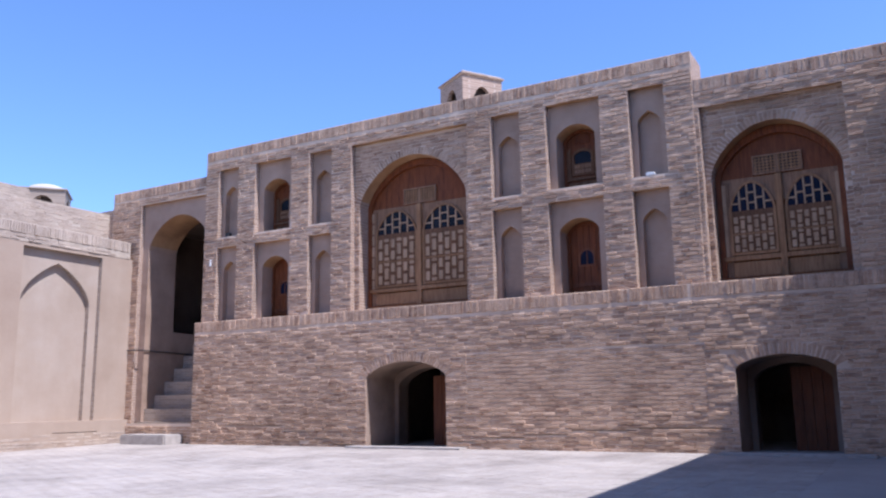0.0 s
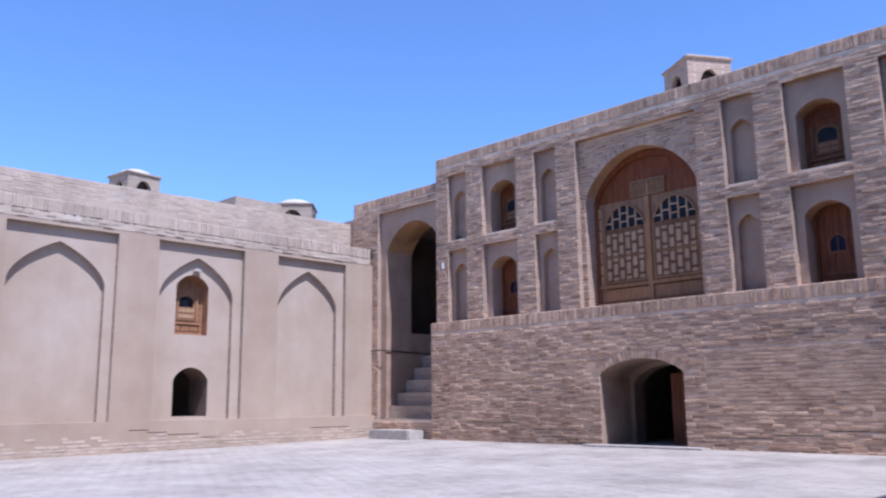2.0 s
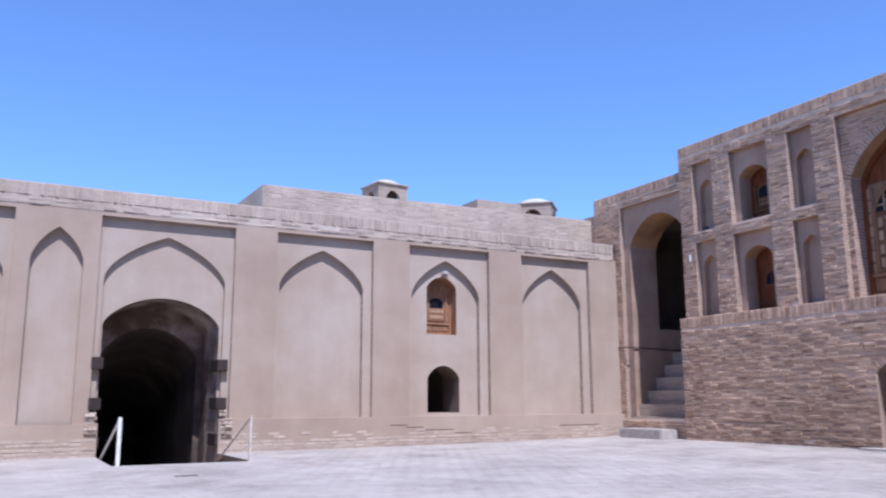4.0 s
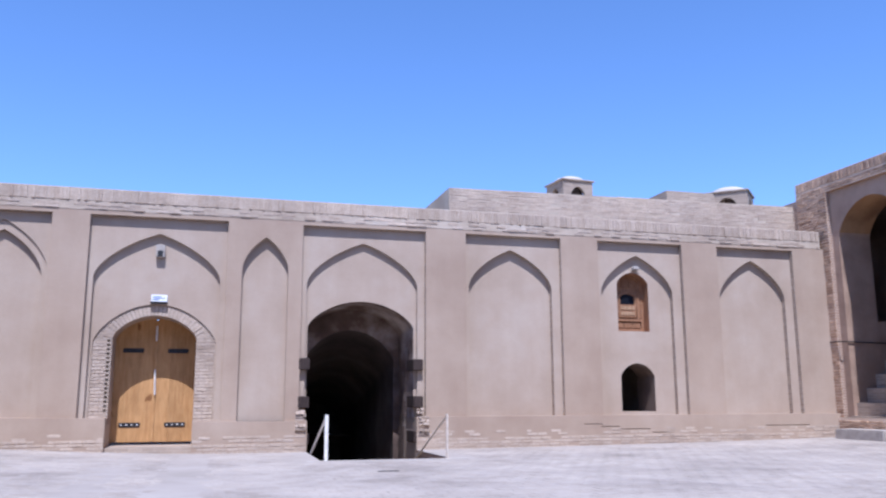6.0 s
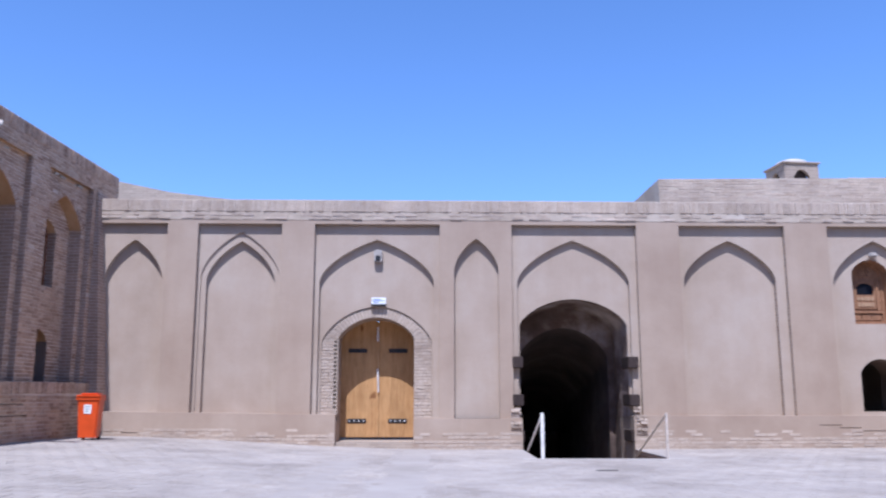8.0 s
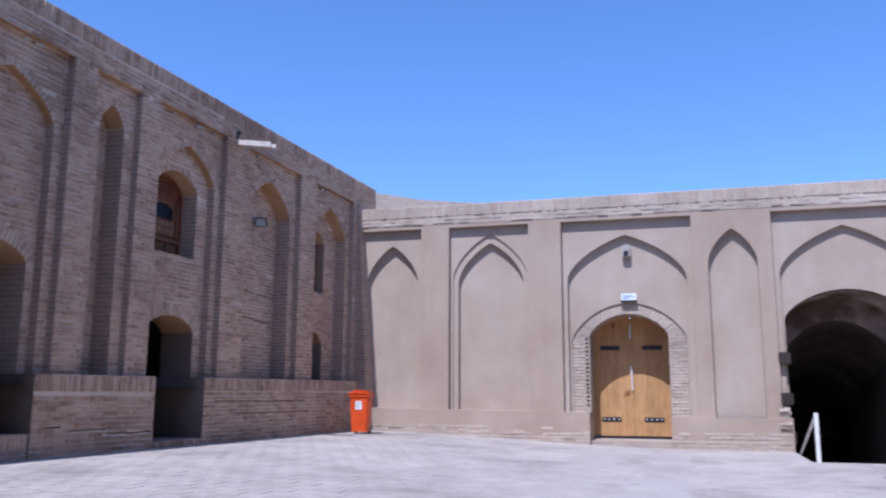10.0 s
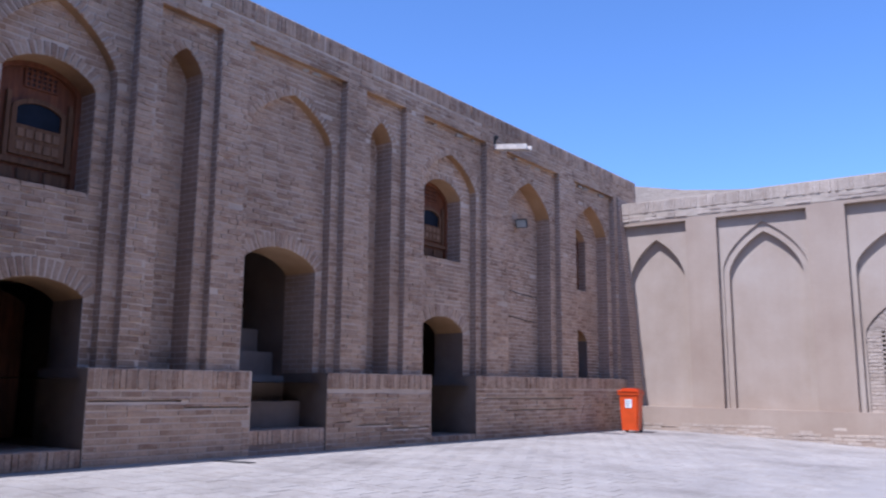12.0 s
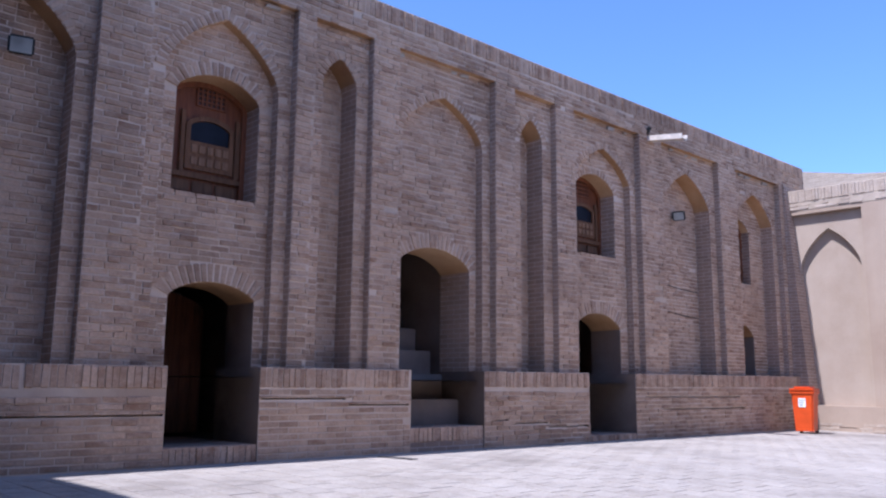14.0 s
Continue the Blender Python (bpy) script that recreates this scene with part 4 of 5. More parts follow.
def cellar(i, u0, u1, spring, apex):
    """A vaulted reveal behind the low arch, an inner arched doorway, a dark cellar and its door, ajar."""
    o = arch(u0, u1, -0.2, spring, apex, "round")
    w = u1 - u0
    inner = arch(u0 + 0.16, u1 - 0.10, -0.2, spring - 0.16, apex - 0.10, "round")
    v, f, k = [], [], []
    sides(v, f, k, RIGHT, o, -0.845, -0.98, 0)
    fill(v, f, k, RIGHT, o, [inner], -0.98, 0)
    # the inner doorway and cellar walls are coloured dark as shade
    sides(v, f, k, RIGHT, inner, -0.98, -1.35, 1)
    tagged(new("wall_cellar_%d" % i, raw("wall_cellar", v, f, [REVEAL, INNER_SHADE], k)), "plastered reveal of a cellar doorway", "wall", kind="structure")
    chamber("room_cellar_%d" % i, RIGHT, u0 - 0.6, u1 + 0.6, -0.1, apex + 0.3, -1.345, -4.0, INNER_SHADE, "cellar behind the low arch, shade put into its wall colour")
    door = thing("cellar_door", RIGHT, u0 + 0.16 + w * 0.22, -1.12, 0.07, "dark red-brown plank cellar door, half shut, in shade", "door", "cellar doors")
    for q in range(4):
        x = -w * 0.22 + q * w * 0.11
        part("plank", boxed(x + 0.003, x + w * 0.11 - 0.003, -0.03, 0.0, 0.02, spring - 0.02, 0.005), RED_WOOD, door)
    for zz in (0.35, spring - 0.35):
        part("ledge", boxed(-w * 0.21, w * 0.21, -0.06, -0.03, zz - 0.06, zz + 0.06, 0.006), RED_WOOD, door)
    ob = new("threshold_slab", mesh_of("threshold_slab", boxed(u0 - 0.45, u1 + 0.30, 0.06, 0.42, -0.05, ground_z(14, 5) + 0.035, 0.012), [STONE]))
    ob.matrix_world = RIGHT.m
    tagged(ob, "worn stone threshold slab before a cellar door", "threshold", "threshold slabs")


cellar(1, -9.27, -7.41, 1.47, 1.79)
cellar(2, -16.15, -14.66, 1.44, 1.66)
chamber("room_middle", MID, 8.4, 9.9, 0.6, 2.1, -1.04, -3.0, EARTH, "dark store behind the low arch")
lamp = thing("spot_lamp", RIGHT, -13.45, 0.0 - 0.05, 4.885, "small white spot lamp on the niche ledge", "lamp", "ledge lamps")
part("housing", boxed(-0.08, 0.08, -0.05, 0.06, 0.0, 0.06, 0.012), WHITE, lamp)
lamp = thing("spot_lamp", RIGHT, -3.35, -0.05, 4.885, "small dark spot lamp on the niche ledge", "lamp", "ledge lamps")
part("housing", boxed(-0.06, 0.06, -0.05, 0.06, 0.0, 0.09, 0.012), BLACK, lamp)

# stair of the sunlit wing, a straight flight into the dark
for i in range(7):
    d1 = -0.31 - i * 0.30
    bm = boxed(-2.58, -0.455, d1 - 0.34 if i < 6 else -4.9, d1, 0.4, 0.905 + 0.335 * i, 0.014)
    ob = new("stair_step", mesh_of("stair_step", bm, [COURSED_PALE]))
    ob.matrix_world = RIGHT.m
    tagged(ob, "pale worn step inside the stair bay", "step", "steps of the stair bay")
ob = new("stair_step", mesh_of("stair_step", boxed(-2.56, -0.47, -0.7, -0.075, 0.1, 0.60, 0.012), [COURSED_PALE]))
ob.matrix_world = RIGHT.m
tagged(ob, "brick foot of the flight, in the arch", "step", "steps of the stair bay")
ob = new("stone_landing", mesh_of("stone_landing", boxed(-2.12, -0.62, -0.06, 0.52, -0.05, 0.32, 0.03), [STONE]))
ob.matrix_world = RIGHT.m
tagged(ob, "pale stone block used as the first step", "step")
wall("wall_stair_side", RIGHT, rect(-0.458, 0.0, 0.3, 2.84), [], [MAUVE_PLASTER], -1.125, 4.6, "low brick wall along the flight")
chamber("room_stair", RIGHT, -2.66, 0.8, 0.3, 5.75, -1.10, -5.0, INNER_SHADE, "upper corridor behind the stair bay, shade put into its wall colour")

# ---- windows, doors and fittings of the shaded wing ----
for u, d, z, w, spring, apex in ((-12.70, -0.53, 2.95, 0.96, 1.07, 1.31), (-6.21, -0.53, 3.09, 1.02, 1.01, 1.29), (-1.375, -0.54, 3.10, 0.75, 1.01, 1.25)):
    lattice_window(LEFT, u, d, z, w, spring, apex, RED_WOOD, SASH_DARK, "dark wooden shutter window with a pierced vent, in deep shade", "lattice shutters", 0.06)
# added rooms with shade in their colour; the last turns a niche black
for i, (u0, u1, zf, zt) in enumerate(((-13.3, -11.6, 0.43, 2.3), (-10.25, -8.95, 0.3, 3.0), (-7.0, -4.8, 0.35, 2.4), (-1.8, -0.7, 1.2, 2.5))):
    chamber("room_left_%d" % (i + 1), LEFT, u0, u1, zf, zt, -0.79, -3.2, INNER_SHADE, "mud-walled room behind an arch, shade put into its wall colour")
plank_door("inner_door", LEFT, -12.55, -1.7, 0.45, 1.1, 1.45, 1.65, RED_WOOD, "dark red-brown inner door in deep shade", False, 4, "inner doors")
plank_door("inner_door", LEFT, -5.65, -1.7, 0.37, 1.2, 1.5, 1.78, RED_WOOD, "dark red-brown inner door in deep shade", False, 4, "inner doors")
for i in range(6):
    d1 = -0.36 - i * 0.32
    ob = new("stair_step", mesh_of("stair_step", boxed(-10.24, -8.96, -3.1, d1, 0.3, 0.87 + 0.32 * i, 0.014), [STEP_BRICK]))
    ob.matrix_world = LEFT.m
    tagged(ob, "dusty brick step rising inside a shaded arch", "step", "steps of the shaded arch")


def floodlight(face, u, d, z, label, turn):
    t = thing("floodlight", face, u, d, z, label, "lamp", "floodlights")
    part("bracket", rod(bmesh.new(), (0, -0.02, 0), (0, 0.14, 0.02), 0.014), IRON, t)
    h = part("housing", boxed(-0.11, 0.11, 0.0, 0.07, -0.085, 0.085, 0.016), BLACK, t)
    h.matrix_local = pose(0, 0.12, 0, -20, 0, turn)
    part("glass", boxed(-0.09, 0.09, 0.07, 0.076, -0.068, 0.068, 0.002), LAMP_GLASS, h)
    return t


floodlight(LEFT, -3.66, -0.40, 4.10, "small black floodlight on the brick niche", 72)
floodlight(LEFT, -14.66, -0.36, 4.04, "black square floodlight in a brick niche", 15)
spout = thing("roof_spout", LEFT, -4.95, 0, 5.16, "pale sheet-metal rain spout projecting from the parapet", "spout")
bm = bmesh.new()
box(bm, -0.09, 0.09, -0.1, 0.66, -0.02, 0.0)
box(bm, -0.09, -0.075, -0.1, 0.66, 0.0, 0.065)
box(bm, 0.075, 0.09, -0.1, 0.66, 0.0, 0.065)
bmesh.ops.rotate(bm, verts=bm.verts, cent=(0, 0, 0), matrix=Matrix.Rotation(radians(-9), 3, "X"))
part("trough", bm, SPOUT, spout)
cap = thing("pipe_cap", LEFT, -5.02, 0.03, 5.24, "small black pipe end over the rain spout", "pipe")
part("tube", rod(bmesh.new(), (0, -0.05, 0.02), (0, 0.03, 0.13), 0.035, 10), BLACK, cap)
part("collar", rod(bmesh.new(), (0, -0.06, 0.0), (0, -0.04, 0.03), 0.05, 10), BLACK, cap)


def bin_():
    t = new("wheeled_bin")
    t.matrix_world = pose(-6.34, 15.3, ground_z(-6.34, 15.3) - 0.005, 0, 0, 8) @ Matrix.Diagonal((0.78, 0.78, 0.94, 1))
    tagged(t, "orange plastic wheeled bin with a lid, in the corner", "bin")
    bm = bmesh.new()
    lo = [(-0.19, -0.19), (0.19, -0.19), (0.19, 0.19), (-0.19, 0.19)]
    ring = []
    for z, s in ((0.05, 1.0), (0.06, 1.02), (0.74, 1.26), (0.76, 1.40), (0.80, 1.40)):
        ring.append([bm.verts.new((x * s, y * s, z)) for x, y in lo])
    for a, b in zip(ring, ring[1:]):
        for i in range(4):
            bm.faces.new((a[i], a[(i + 1) % 4], b[(i + 1) % 4], b[i]))
    bm.faces.new(ring[0][::-1])
    bm.faces.new(ring[-1])
    es = [e for e in bm.edges if abs(e.verts[0].co.z - e.verts[1].co.z) > 0.1]
    bmesh.ops.bevel(bm, geom=es, offset=0.03, segments=3, affect="EDGES")
    part("body", bm, ORANGE, t)
    bm = bmesh.new()
    box(bm, -0.28, 0.28, -0.29, 0.27, 0.802, 0.85, 0.02)
    box(bm, -0.20, 0.20, -0.20, 0.20, 0.84, 0.885, 0.02)
    lid = part("lid", bm, ORANGE, t, "domed orange lid")
    part("handle", rod(bmesh.new(), (-0.2, 0.30, 0.80), (0.2, 0.30, 0.80), 0.016), ORANGE, t)
    lab = part("label", boxed(-0.09, 0.07, -0.2525, -0.248, 0.50, 0.68, 0), WHITE, t, "white paper label with unreadable print")
    lab.matrix_local = pose(0, 0.018, 0, 0, 0, 0)
    for i in range(3):
        q = part("print_bar", boxed(-0.07, 0.05 - 0.02 * i, -0.256, -0.2525, 0.62 - 0.045 * i, 0.64 - 0.045 * i, 0), LABEL, lab)
    for x in (-0.17, 0.17):
        part("wheel", rod(bmesh.new(), (x - 0.025, 0.2, 0.09), (x + 0.025, 0.2, 0.09), 0.09, 20), BLACK, t)


bin_()

# ---- roof lanterns ----
def lantern(face, u, d, z, w, h, turn, label, dome=True, mat=COURSED_PALE):
    """A square brick roof vent with an arched opening in each side under a flat dome."""
    t = new("roof_lantern")
    t.matrix_world = Matrix.Translation(face.at(u, d, z)) @ face.m.to_3x3().to_4x4() @ pose(0, 0, 0, 0, 0, turn)
    tagged(t, label, "roof vent", "roof lanterns")
    k = w / 2
    op = arch(-k * 0.48, k * 0.48, h * 0.40, h * 0.66, h * 0.87, "round", 8)
    for i in range(4):
        s = part("side", plate(rect(-k + (0.10 if i % 2 else 0), k - (0.10 if i % 2 else 0), 0, h), [op], k - 0.10, k), mat, t)
        s.matrix_local = pose(0, 0, 0, 0, 0, 90 * i)
    # a solid dark block paints the shade seen through the openings
    part("shaft", boxed(-k * 0.55, k * 0.55, -k * 0.55, k * 0.55, 0, h - 0.01, 0), DEPTH_SHADE, t, "dark inner core, standing for the shade inside")
    bm = bmesh.new()
    box(bm, -k - 0.05, k + 0.05, -k - 0.05, k + 0.05, h, h + 0.05, 0.012)
    part("eave", bm, mat, t)
    bm = bmesh.new()
    if dome:
        bmesh.ops.create_uvsphere(bm, u_segments=20, v_segments=10, radius=k * 0.95, matrix=Matrix.Translation((0, 0, h + 0.05)) @ Matrix.Diagonal((1, 1, 0.4, 1)))
        for f in bm.faces:
            f.smooth = True
    else:
        box(bm, -k, k, -k, k, h + 0.05, h + 0.10, 0.02)
    part("cap", bm, WHITEWASH, t, "pale rendered cap")
    return t


lantern(MID, 9.55, -4.5, 5.9, 0.96, 1.22, -6, "small brick roof lantern with pale domed cap")
lantern(MID, 14.9, -4.5, 5.9, 1.2, 1.22, -46, "small brick roof lantern with pale domed cap")
lantern(RIGHT, -8.2, -3.3, 6.9, 1.12, 1.87, 58, "tan brick roof lantern with arched openings", False, COURSED)
ob = new("roof_box", mesh_of("roof_box", boxed(12.6, 14.6, -7.5, -4.3, 5.6, 7.12, 0.01), [COURSED_PALE]))
ob.matrix_world = MID.m
tagged(ob, "plain brick stair head on the roof", "roof block")
wall("roof_right", RIGHT, rect(-14.2, -2.7, 6.6, 6.9), [], [EARTH], -0.79, 6.5, "flat mud roof of the sunlit wing")
wall("roof_right_near", RIGHT, rect(-19, -14.3, 5.9, 6.2), [], [EARTH], -0.79, 6.5, "flat mud roof of the sunlit wing")
wall("roof_right_stair", RIGHT, rect(-2.6, 1.6, 5.9, 6.2), [], [EARTH], -0.89, 6.5, "flat mud roof of the stair bay")
wall("wall_right_rear", RIGHT, rect(-19, 1.6, -0.2, 6.6), [], [COURSED], -6.4, 6.9, "plain rear wall of the sunlit wing")
wall("wall_left_rear", LEFT, rect(-19, 1.6, -0.2, 5.0), [], [COURSED], -5.4, 5.9, "plain rear wall of the shaded wing")
wall("roof_left", LEFT, rect(-19, 0.6, 4.9, 5.2), [], [EARTH], -0.7, 5.5, "flat mud roof of the shaded wing")

cable = thing("wall_cable", RIGHT, 0.11, -0.09, 2.36, "thin black cable along the stair bay", "cable")
for a, b in (((0, 0, 0), (-0.60, 0, -0.02)), ((-0.60, 0, -0.02), (-0.60, -1.9, -0.07))):
    part("wire", rod(bmesh.new(), a, b, 0.014, 6), BLACK, cable)
for z0, z1 in ((2.84, 2.77), (2.37, 2.30)):
    wire = thing("wall_cable", LEFT, -4.02, -0.40, z0, "thin grey cable across the brick niche", "cable", "niche cables")
    part("wire", rod(bmesh.new(), (0, 0, 0), (0.55, 0, -0.05), 0.008, 6), IRON, wire)
    part("wire", rod(bmesh.new(), (0.55, 0, -0.05), (1.08, 0, z1 - z0), 0.008, 6), IRON, wire)
clip = thing("conduit_stub", RIGHT, -2.86, 0.0, 4.22, "short white conduit end on the brick", "conduit")
part("tube", boxed(-0.02, 0.02, 0, 0.03, 0, 0.16, 0.006), WHITE, clip)
for x, y, turn, size in ((-6.8, 5.96, 12, 1.0), (2.33, 12.03, 2, 0.62)):
    ob = new("drain_cover", mesh_of("drain_cover", boxed(-0.24 * size, 0.24 * size, -0.05, 0.05, -0.02, 0.008, 0.004), [IRON]))
    ob.matrix_world = pose(x, y, ground_z(x, y), 0, 0, turn)
    tagged(ob, "narrow dark iron drain cover in the paving", "drain", "drain covers")


# ---- brick by brick ----
rnd = random.Random(21)
UNIT = [raw("brick", [(s * x, y, t * z) for y, s, t in ((-0.002, 1, 1), (q, 0.985, 0.80)) for x, z in ((-0.1115, -0.026), (0.1115, -0.026), (0.1115, 0.026), (-0.1115, 0.026))],
            [(4, 5, 6, 7), (0, 1, 5, 4), (1, 2, 6, 5), (2, 3, 7, 6), (3, 0, 4, 7)], [BRICK]) for q in (0.005, 0.007, 0.009)]


def single_bricks(owner, face, d0, u0, u1, z0, course, most):
    """The bricks of one stretch as pieces of their own, in running bond with half bricks at the ends."""
    count, i = 0, 0
    per = round((u1 - u0) / 0.235)
    while count < most:
        z = z0 + (i + 0.5) * course
        if i % 2:
            row = [(u0 + 0.0588, 0.48)] + [(u0 + 0.235 * (k + 1), 1.0) for k in range(per - 1)] + [(u1 - 0.0588, 0.48)]
        else:
            row = [(u0 + 0.235 * (k + 0.5), 1.0) for k in range(per)]
        for u, s in row:
            b = new("brick", UNIT[rnd.randrange(3)])
            b.parent = owner
            b.matrix_local = face.m @ Matrix.Translation((u + rnd.uniform(-0.003, 0.003), d0 + rnd.uniform(-0.001, 0.001), z + rnd.uniform(-0.002, 0.002))) @ Matrix.Rotation(rnd.uniform(-0.01, 0.01), 4, "Y") @ Matrix.Diagonal((s, 1.5 if face is RIGHT else 1, course / 0.064, 1))
            count += 1
        i += 1
    return z0 + i * course


# stretches laid as single pieces: (owner, face, d, u from, u to, foot, how many)
SINGLE = [("plinth_left_1", LEFT, 0.12, -15.13, -13.25, 0.212, 56), ("plinth_left_2", LEFT, 0.12, -12.265, -10.385, 0.212, 60), ("plinth_right", RIGHT, 0.08, -14.2, -9.735, 0.824, 285)]
owners = {"wall_right": wall_r, "wall_right_near": wall_rc, "wall_right_stair": wall_bay, "plinth_right": wall_rp, "plinth_stair": wall_bf, "wall_left": wall_l}
for i in range(4):
    owners["plinth_left_%d" % (i + 1)] = bpy.data.objects["plinth_left_%d" % (i + 1)]
boxes = {}
for name, face, d0, u0, u1, z0, most in SINGLE:
    top = single_bricks(owners[name], face, d0, u0, u1, z0, 0.070 if face is RIGHT else 0.064, most)
    boxes.setdefault((id(face), round(d0, 3)), []).append(rect(u0, u1, z0, top))


def lay_walls():
    made = {}
    for face, o, kids, d in lays:
        key = "wall_left" if face is LEFT else "wall_right"
        p = made.setdefault(key, Pieces(rnd))
        extra = [dict(o=b, ring=0, top=None) for b in boxes.get((id(face), round(d, 3)), []) if min(q[0] for q in o) <= b[0][0] and max(q[0] for q in o) >= b[1][0] and min(q[1] for q in o) < 0.3 and max(q[1] for q in o) > b[2][1]]
        z1 = max(q[1] for q in o)
        u0, u1 = min(q[0] for q in o), max(q[0] for q in o)
        outline = o
        # a soldier course along parapets and ledges
        if d > -0.13 and u1 - u0 > 1.9 and (z1 > 5.5 or abs(z1 - 2.89) < 0.02 or (face is LEFT and z1 < 1.5)):
            band = 0.235 if z1 > 5.5 or face is RIGHT else 0.205
            top0, top1 = max(q[1] for q in o if abs(q[0] - u0) < 1e-3), max(q[1] for q in o if abs(q[0] - u1) < 1e-3)
            outline = [(u0, o[0][1]), (u1, o[0][1]), (u1, top1 - band - 0.008), (u0, top0 - band - 0.008)]
            n = max(1, int((u1 - u0) / 1.0))
            for i in range(n):
                a, b = u0 + (u1 - u0) * i / n, u0 + (u1 - u0) * (i + 1) / n
                zt = top0 + (top1 - top0) * (i + 0.5) / n
                p.soldiers(face, a, b, zt - band, zt - 0.002, d, 0.010)
        bond = dict(course=0.070, length=0.25, struck=0.008) if face is RIGHT else {}
        p.courses(face, outline, list(kids) + extra, d, 0.012 if face is RIGHT else 0.008, **bond, cracks=CRACKS_L if face is LEFT and d > 0.1 else CRACKS_R if d > 0.05 else ())
        for k in kids:
            if k["ring"] and k["top"]:
                p.ring(face, k["top"], k["ring"], d, 0.009)
    for key, p in made.items():
        p.done("brickwork", BRICK, owners[key], "tan bricks in uneven courses")


lay_walls()

# worn brick edges of the doorsills
p = Pieces(rnd)
for u0, u1, zt in ((-13.25, -12.27, 0.44), (-10.27, -9.05, 0.55), (-6.90, -5.75, 0.36)):
    p.soldiers(LEFT, u0, u1, zt - 0.17, zt - 0.004, 0.10, 0.010)
p.done("brickwork", BRICK, wall_l, "upright bricks of the doorsills")

# dabs of gypsum left under the lintels of the shaded wing
p = Pieces(rnd)
for u0, u1, z1 in ((-2.08, -0.29, 5.22), (-4.62, -2.72, 5.22), (-6.99, -5.27, 5.22), (-8.31, -7.42, 5.20), (-10.42, -8.71, 5.22), (-11.66, -10.83, 5.20), (-13.56, -11.90, 5.22)):
    u = u0 + 0.05
    while u < u1 - 0.25:
        w = rnd.uniform(0.08, 0.26)
        if rnd.random() < 0.55:
            h = rnd.uniform(0.02, 0.05)
            p.quad(LEFT, [(u, z1 - 0.05 - h), (u + w, z1 - 0.045 - h * 0.7), (u + w * 0.9, z1 - 0.03), (u + 0.02, z1 - 0.035)], -0.105, 0.025)
        u += w + rnd.uniform(0.02, 0.16)
p.done("gypsum_dabs", WHITEWASH, wall_l, "pale gypsum dabs under the lintels")

# pale bricks: parapet, plinth and the gate's surround
p = Pieces(rnd)
p.soldiers(MID, -8.0, 14.15, 4.83, 5.085, 0.006, 0.012)
for i in range(2):
    p.courses(MID, rect(-8.0, 14.15, 4.67 + i * 0.07, 4.735 + i * 0.07), [], 0.006, 0.010 - 0.003 * i, missing=0.3)
p.courses(MID, [(4.9, 5.1), (14.4, 5.1), (14.4, 5.96), (4.9, 5.85)], [], -1.0, 0.004, missing=0.06)
p.ring(MID, (-2.12, -0.56, 2.19, 2.65, "round"), 0.2, -0.245, 0.006)
p.courses(MID, rect(-2.46, -2.205, 0.68, 2.20), [], -0.245, 0.006, length=0.2)
p.courses(MID, rect(-0.56, -0.20, 0.60, 2.20), [], -0.245, 0.006, length=0.2)
for u0, u1, zt in ((-8.2, -2.12, 0.30), (-0.56, 1.62, 0.22), (3.86, 14.2, 0.28)):
    p.courses(MID, rect(u0, u1, -0.02, zt), [], 0.12, 0.005, missing=0.10)
    p.courses(MID, rect(u0, u1, zt - 0.02, zt + 0.11), [], 0.12, 0.004, missing=0.5)
for u0, u1, z0, z1, d in ((3.89, 4.12, 0.30, 0.72, 0.12), (1.38, 1.60, 0.34, 0.84, 0.12), (3.88, 4.03, 0.72, 0.86, -0.02), (1.47, 1.60, 0.62, 0.86, -0.02)):
    p.courses(MID, rect(u0, u1, z0, z1), [], d, 0.035, length=0.19, missing=0.12)
p.done("brickwork", BRICK_PALE, wall_mid, "pale bricks of parapet, plinth and gate surround")


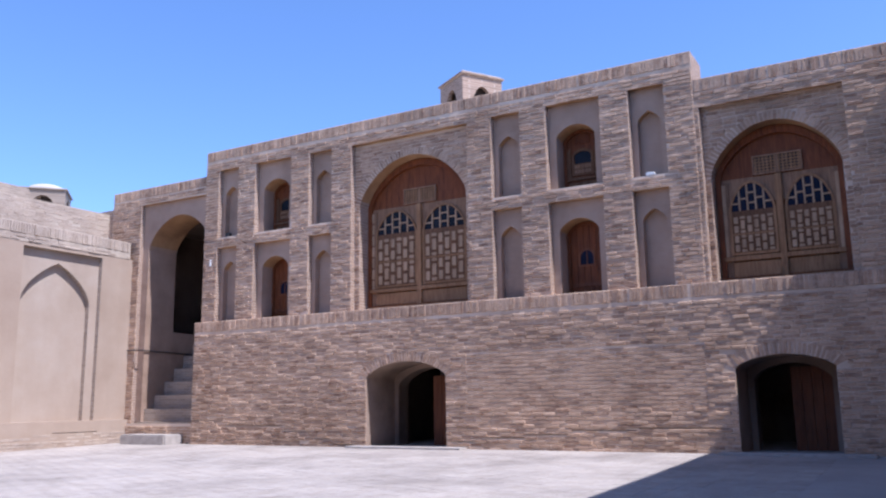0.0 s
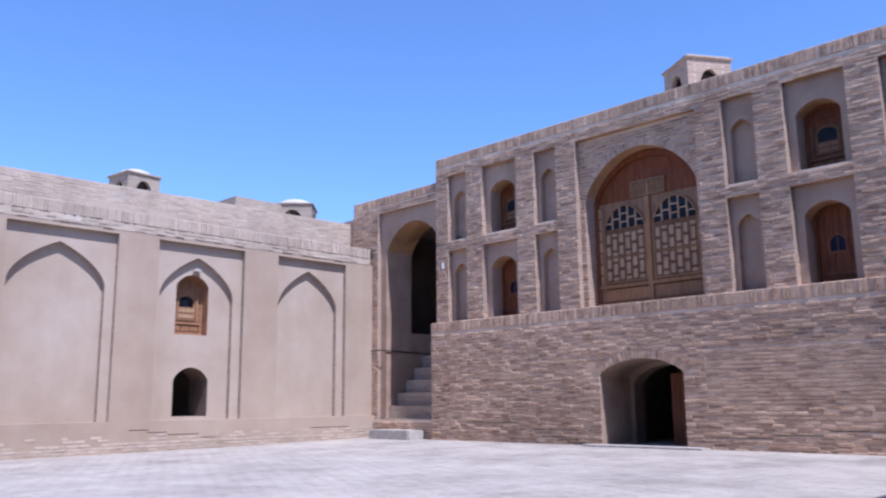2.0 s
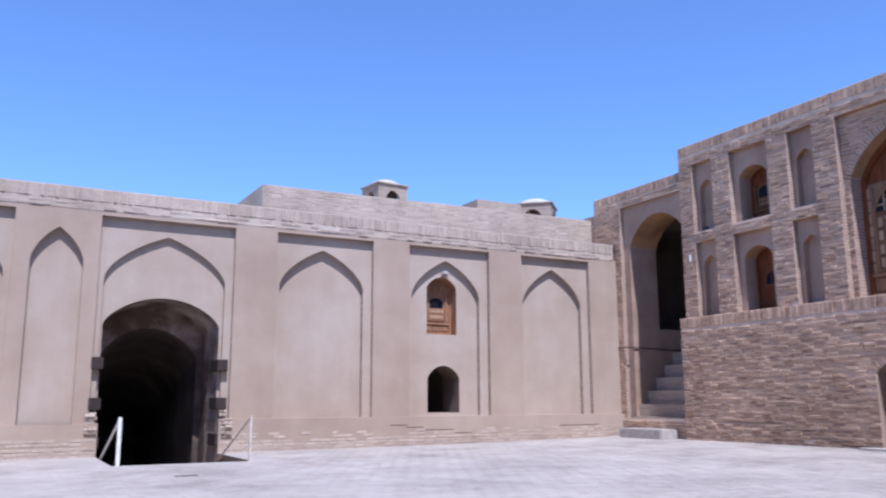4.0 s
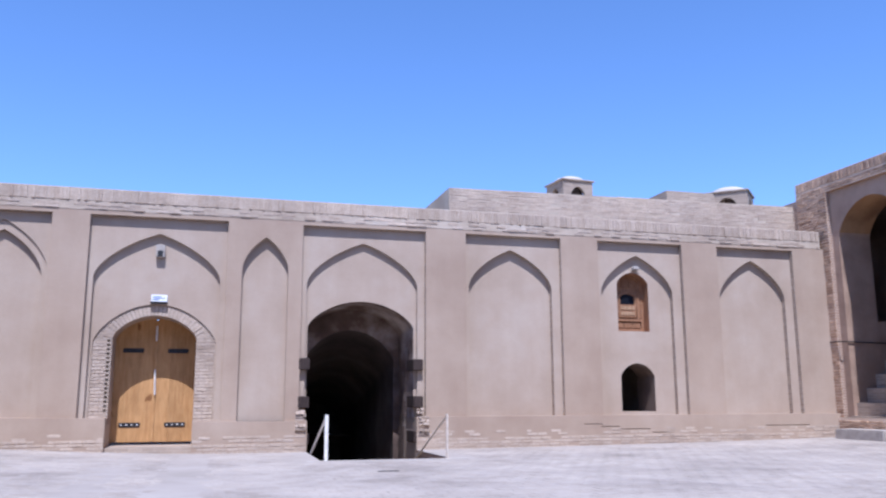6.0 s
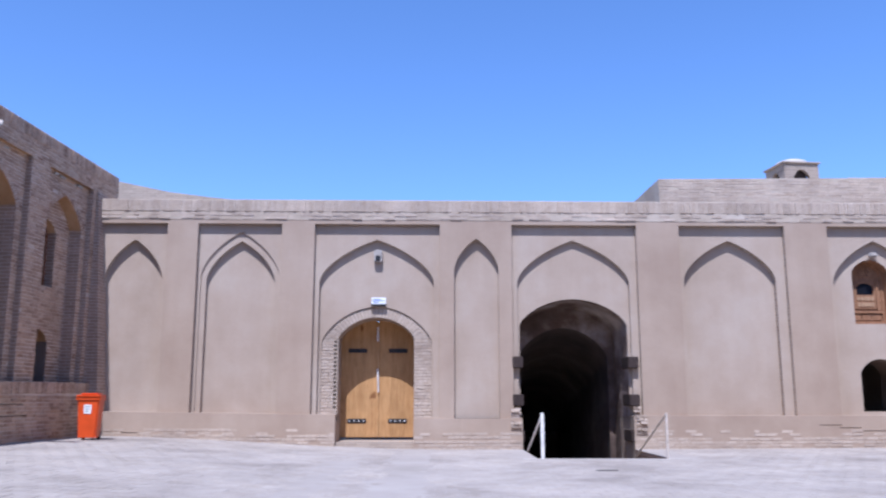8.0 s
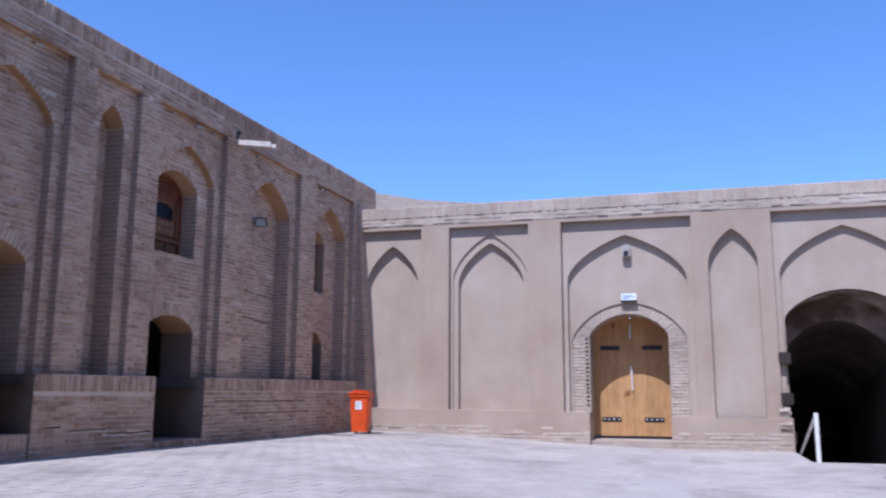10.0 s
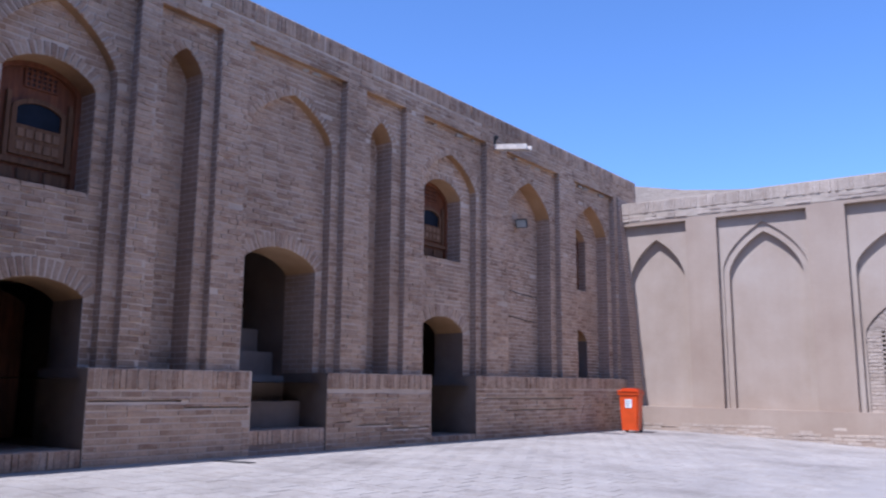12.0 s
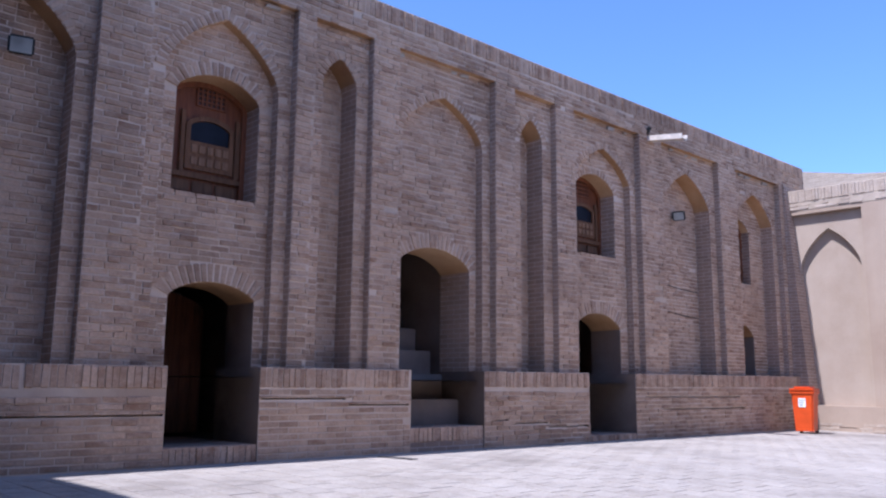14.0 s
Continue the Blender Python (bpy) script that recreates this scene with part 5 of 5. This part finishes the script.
# ---- paving, slab by slab ----
def pave():
    r, size, gap = random.Random(5), 0.25, 0.006
    variants = []
    for h in (0.002, 0.003, 0.004):
        k = (size - gap) / 2
        variants.append(raw("paver", [(s * x, s * y, z) for z, s in ((-0.01, 1), (h, 0.98)) for x, y in ((-k, -k), (k, -k), (k, k), (-k, k))],
                            [(4, 5, 6, 7), (0, 1, 5, 4), (1, 2, 6, 5), (2, 3, 7, 6), (3, 0, 4, 7)], [PAVER]))
    v, f = [], []
    for j in range(62):
        for i in range(94):
            x, y = -7.2 + (i + 0.5 + (0.5 if j % 2 else 0)) * size, 1.2 + (j + 0.5) * size
            if (PIT[0] - 0.4 < x < PIT[1] + 0.45 and y > PIT[2] - 0.3) or x > 14.1 or (x < -6.95 and y > 14) or y > 16.75:
                continue
            z = ground_z(x, y)
            slope = (ground_z(x + 0.1, y) - ground_z(x - 0.1, y)) / 0.2
            if -6.3 < x < -2.4 and 3.4 < y < 7.8:
                b = new("paver", variants[r.randrange(3)])
                b.parent = ground
                b.matrix_local = Matrix.Translation((x, y, z)) @ Matrix.Rotation(-math.atan(slope), 4, "Y") @ Matrix.Rotation(r.uniform(-0.012, 0.012), 4, "Z")
                continue
            k, t, base = (size - gap) / 2, r.uniform(0.001, 0.003), len(v)
            tx, ty = r.uniform(-0.006, 0.006), r.uniform(-0.006, 0.006)
            for s, zz in ((1.0, -0.01), (0.98, t)):
                for dx, dy in ((-k, -k), (k, -k), (k, k), (-k, k)):
                    v.append((x + s * dx + r.uniform(-0.003, 0.003), y + s * dy + r.uniform(-0.003, 0.003), z + zz + slope * dx + (tx * dx + ty * dy if zz > 0 else 0)))
            f += [(base + 4, base + 5, base + 6, base + 7), (base, base + 1, base + 5, base + 4), (base + 1, base + 2, base + 6, base + 5), (base + 2, base + 3, base + 7, base + 6), (base + 3, base, base + 4, base + 7)]
    ob = new("pavers", raw("pavers", v, f, [PAVER]))
    ob.parent = ground
    tagged(ob, "pale square pavers with sandy joints", kind="stuff")


pave()
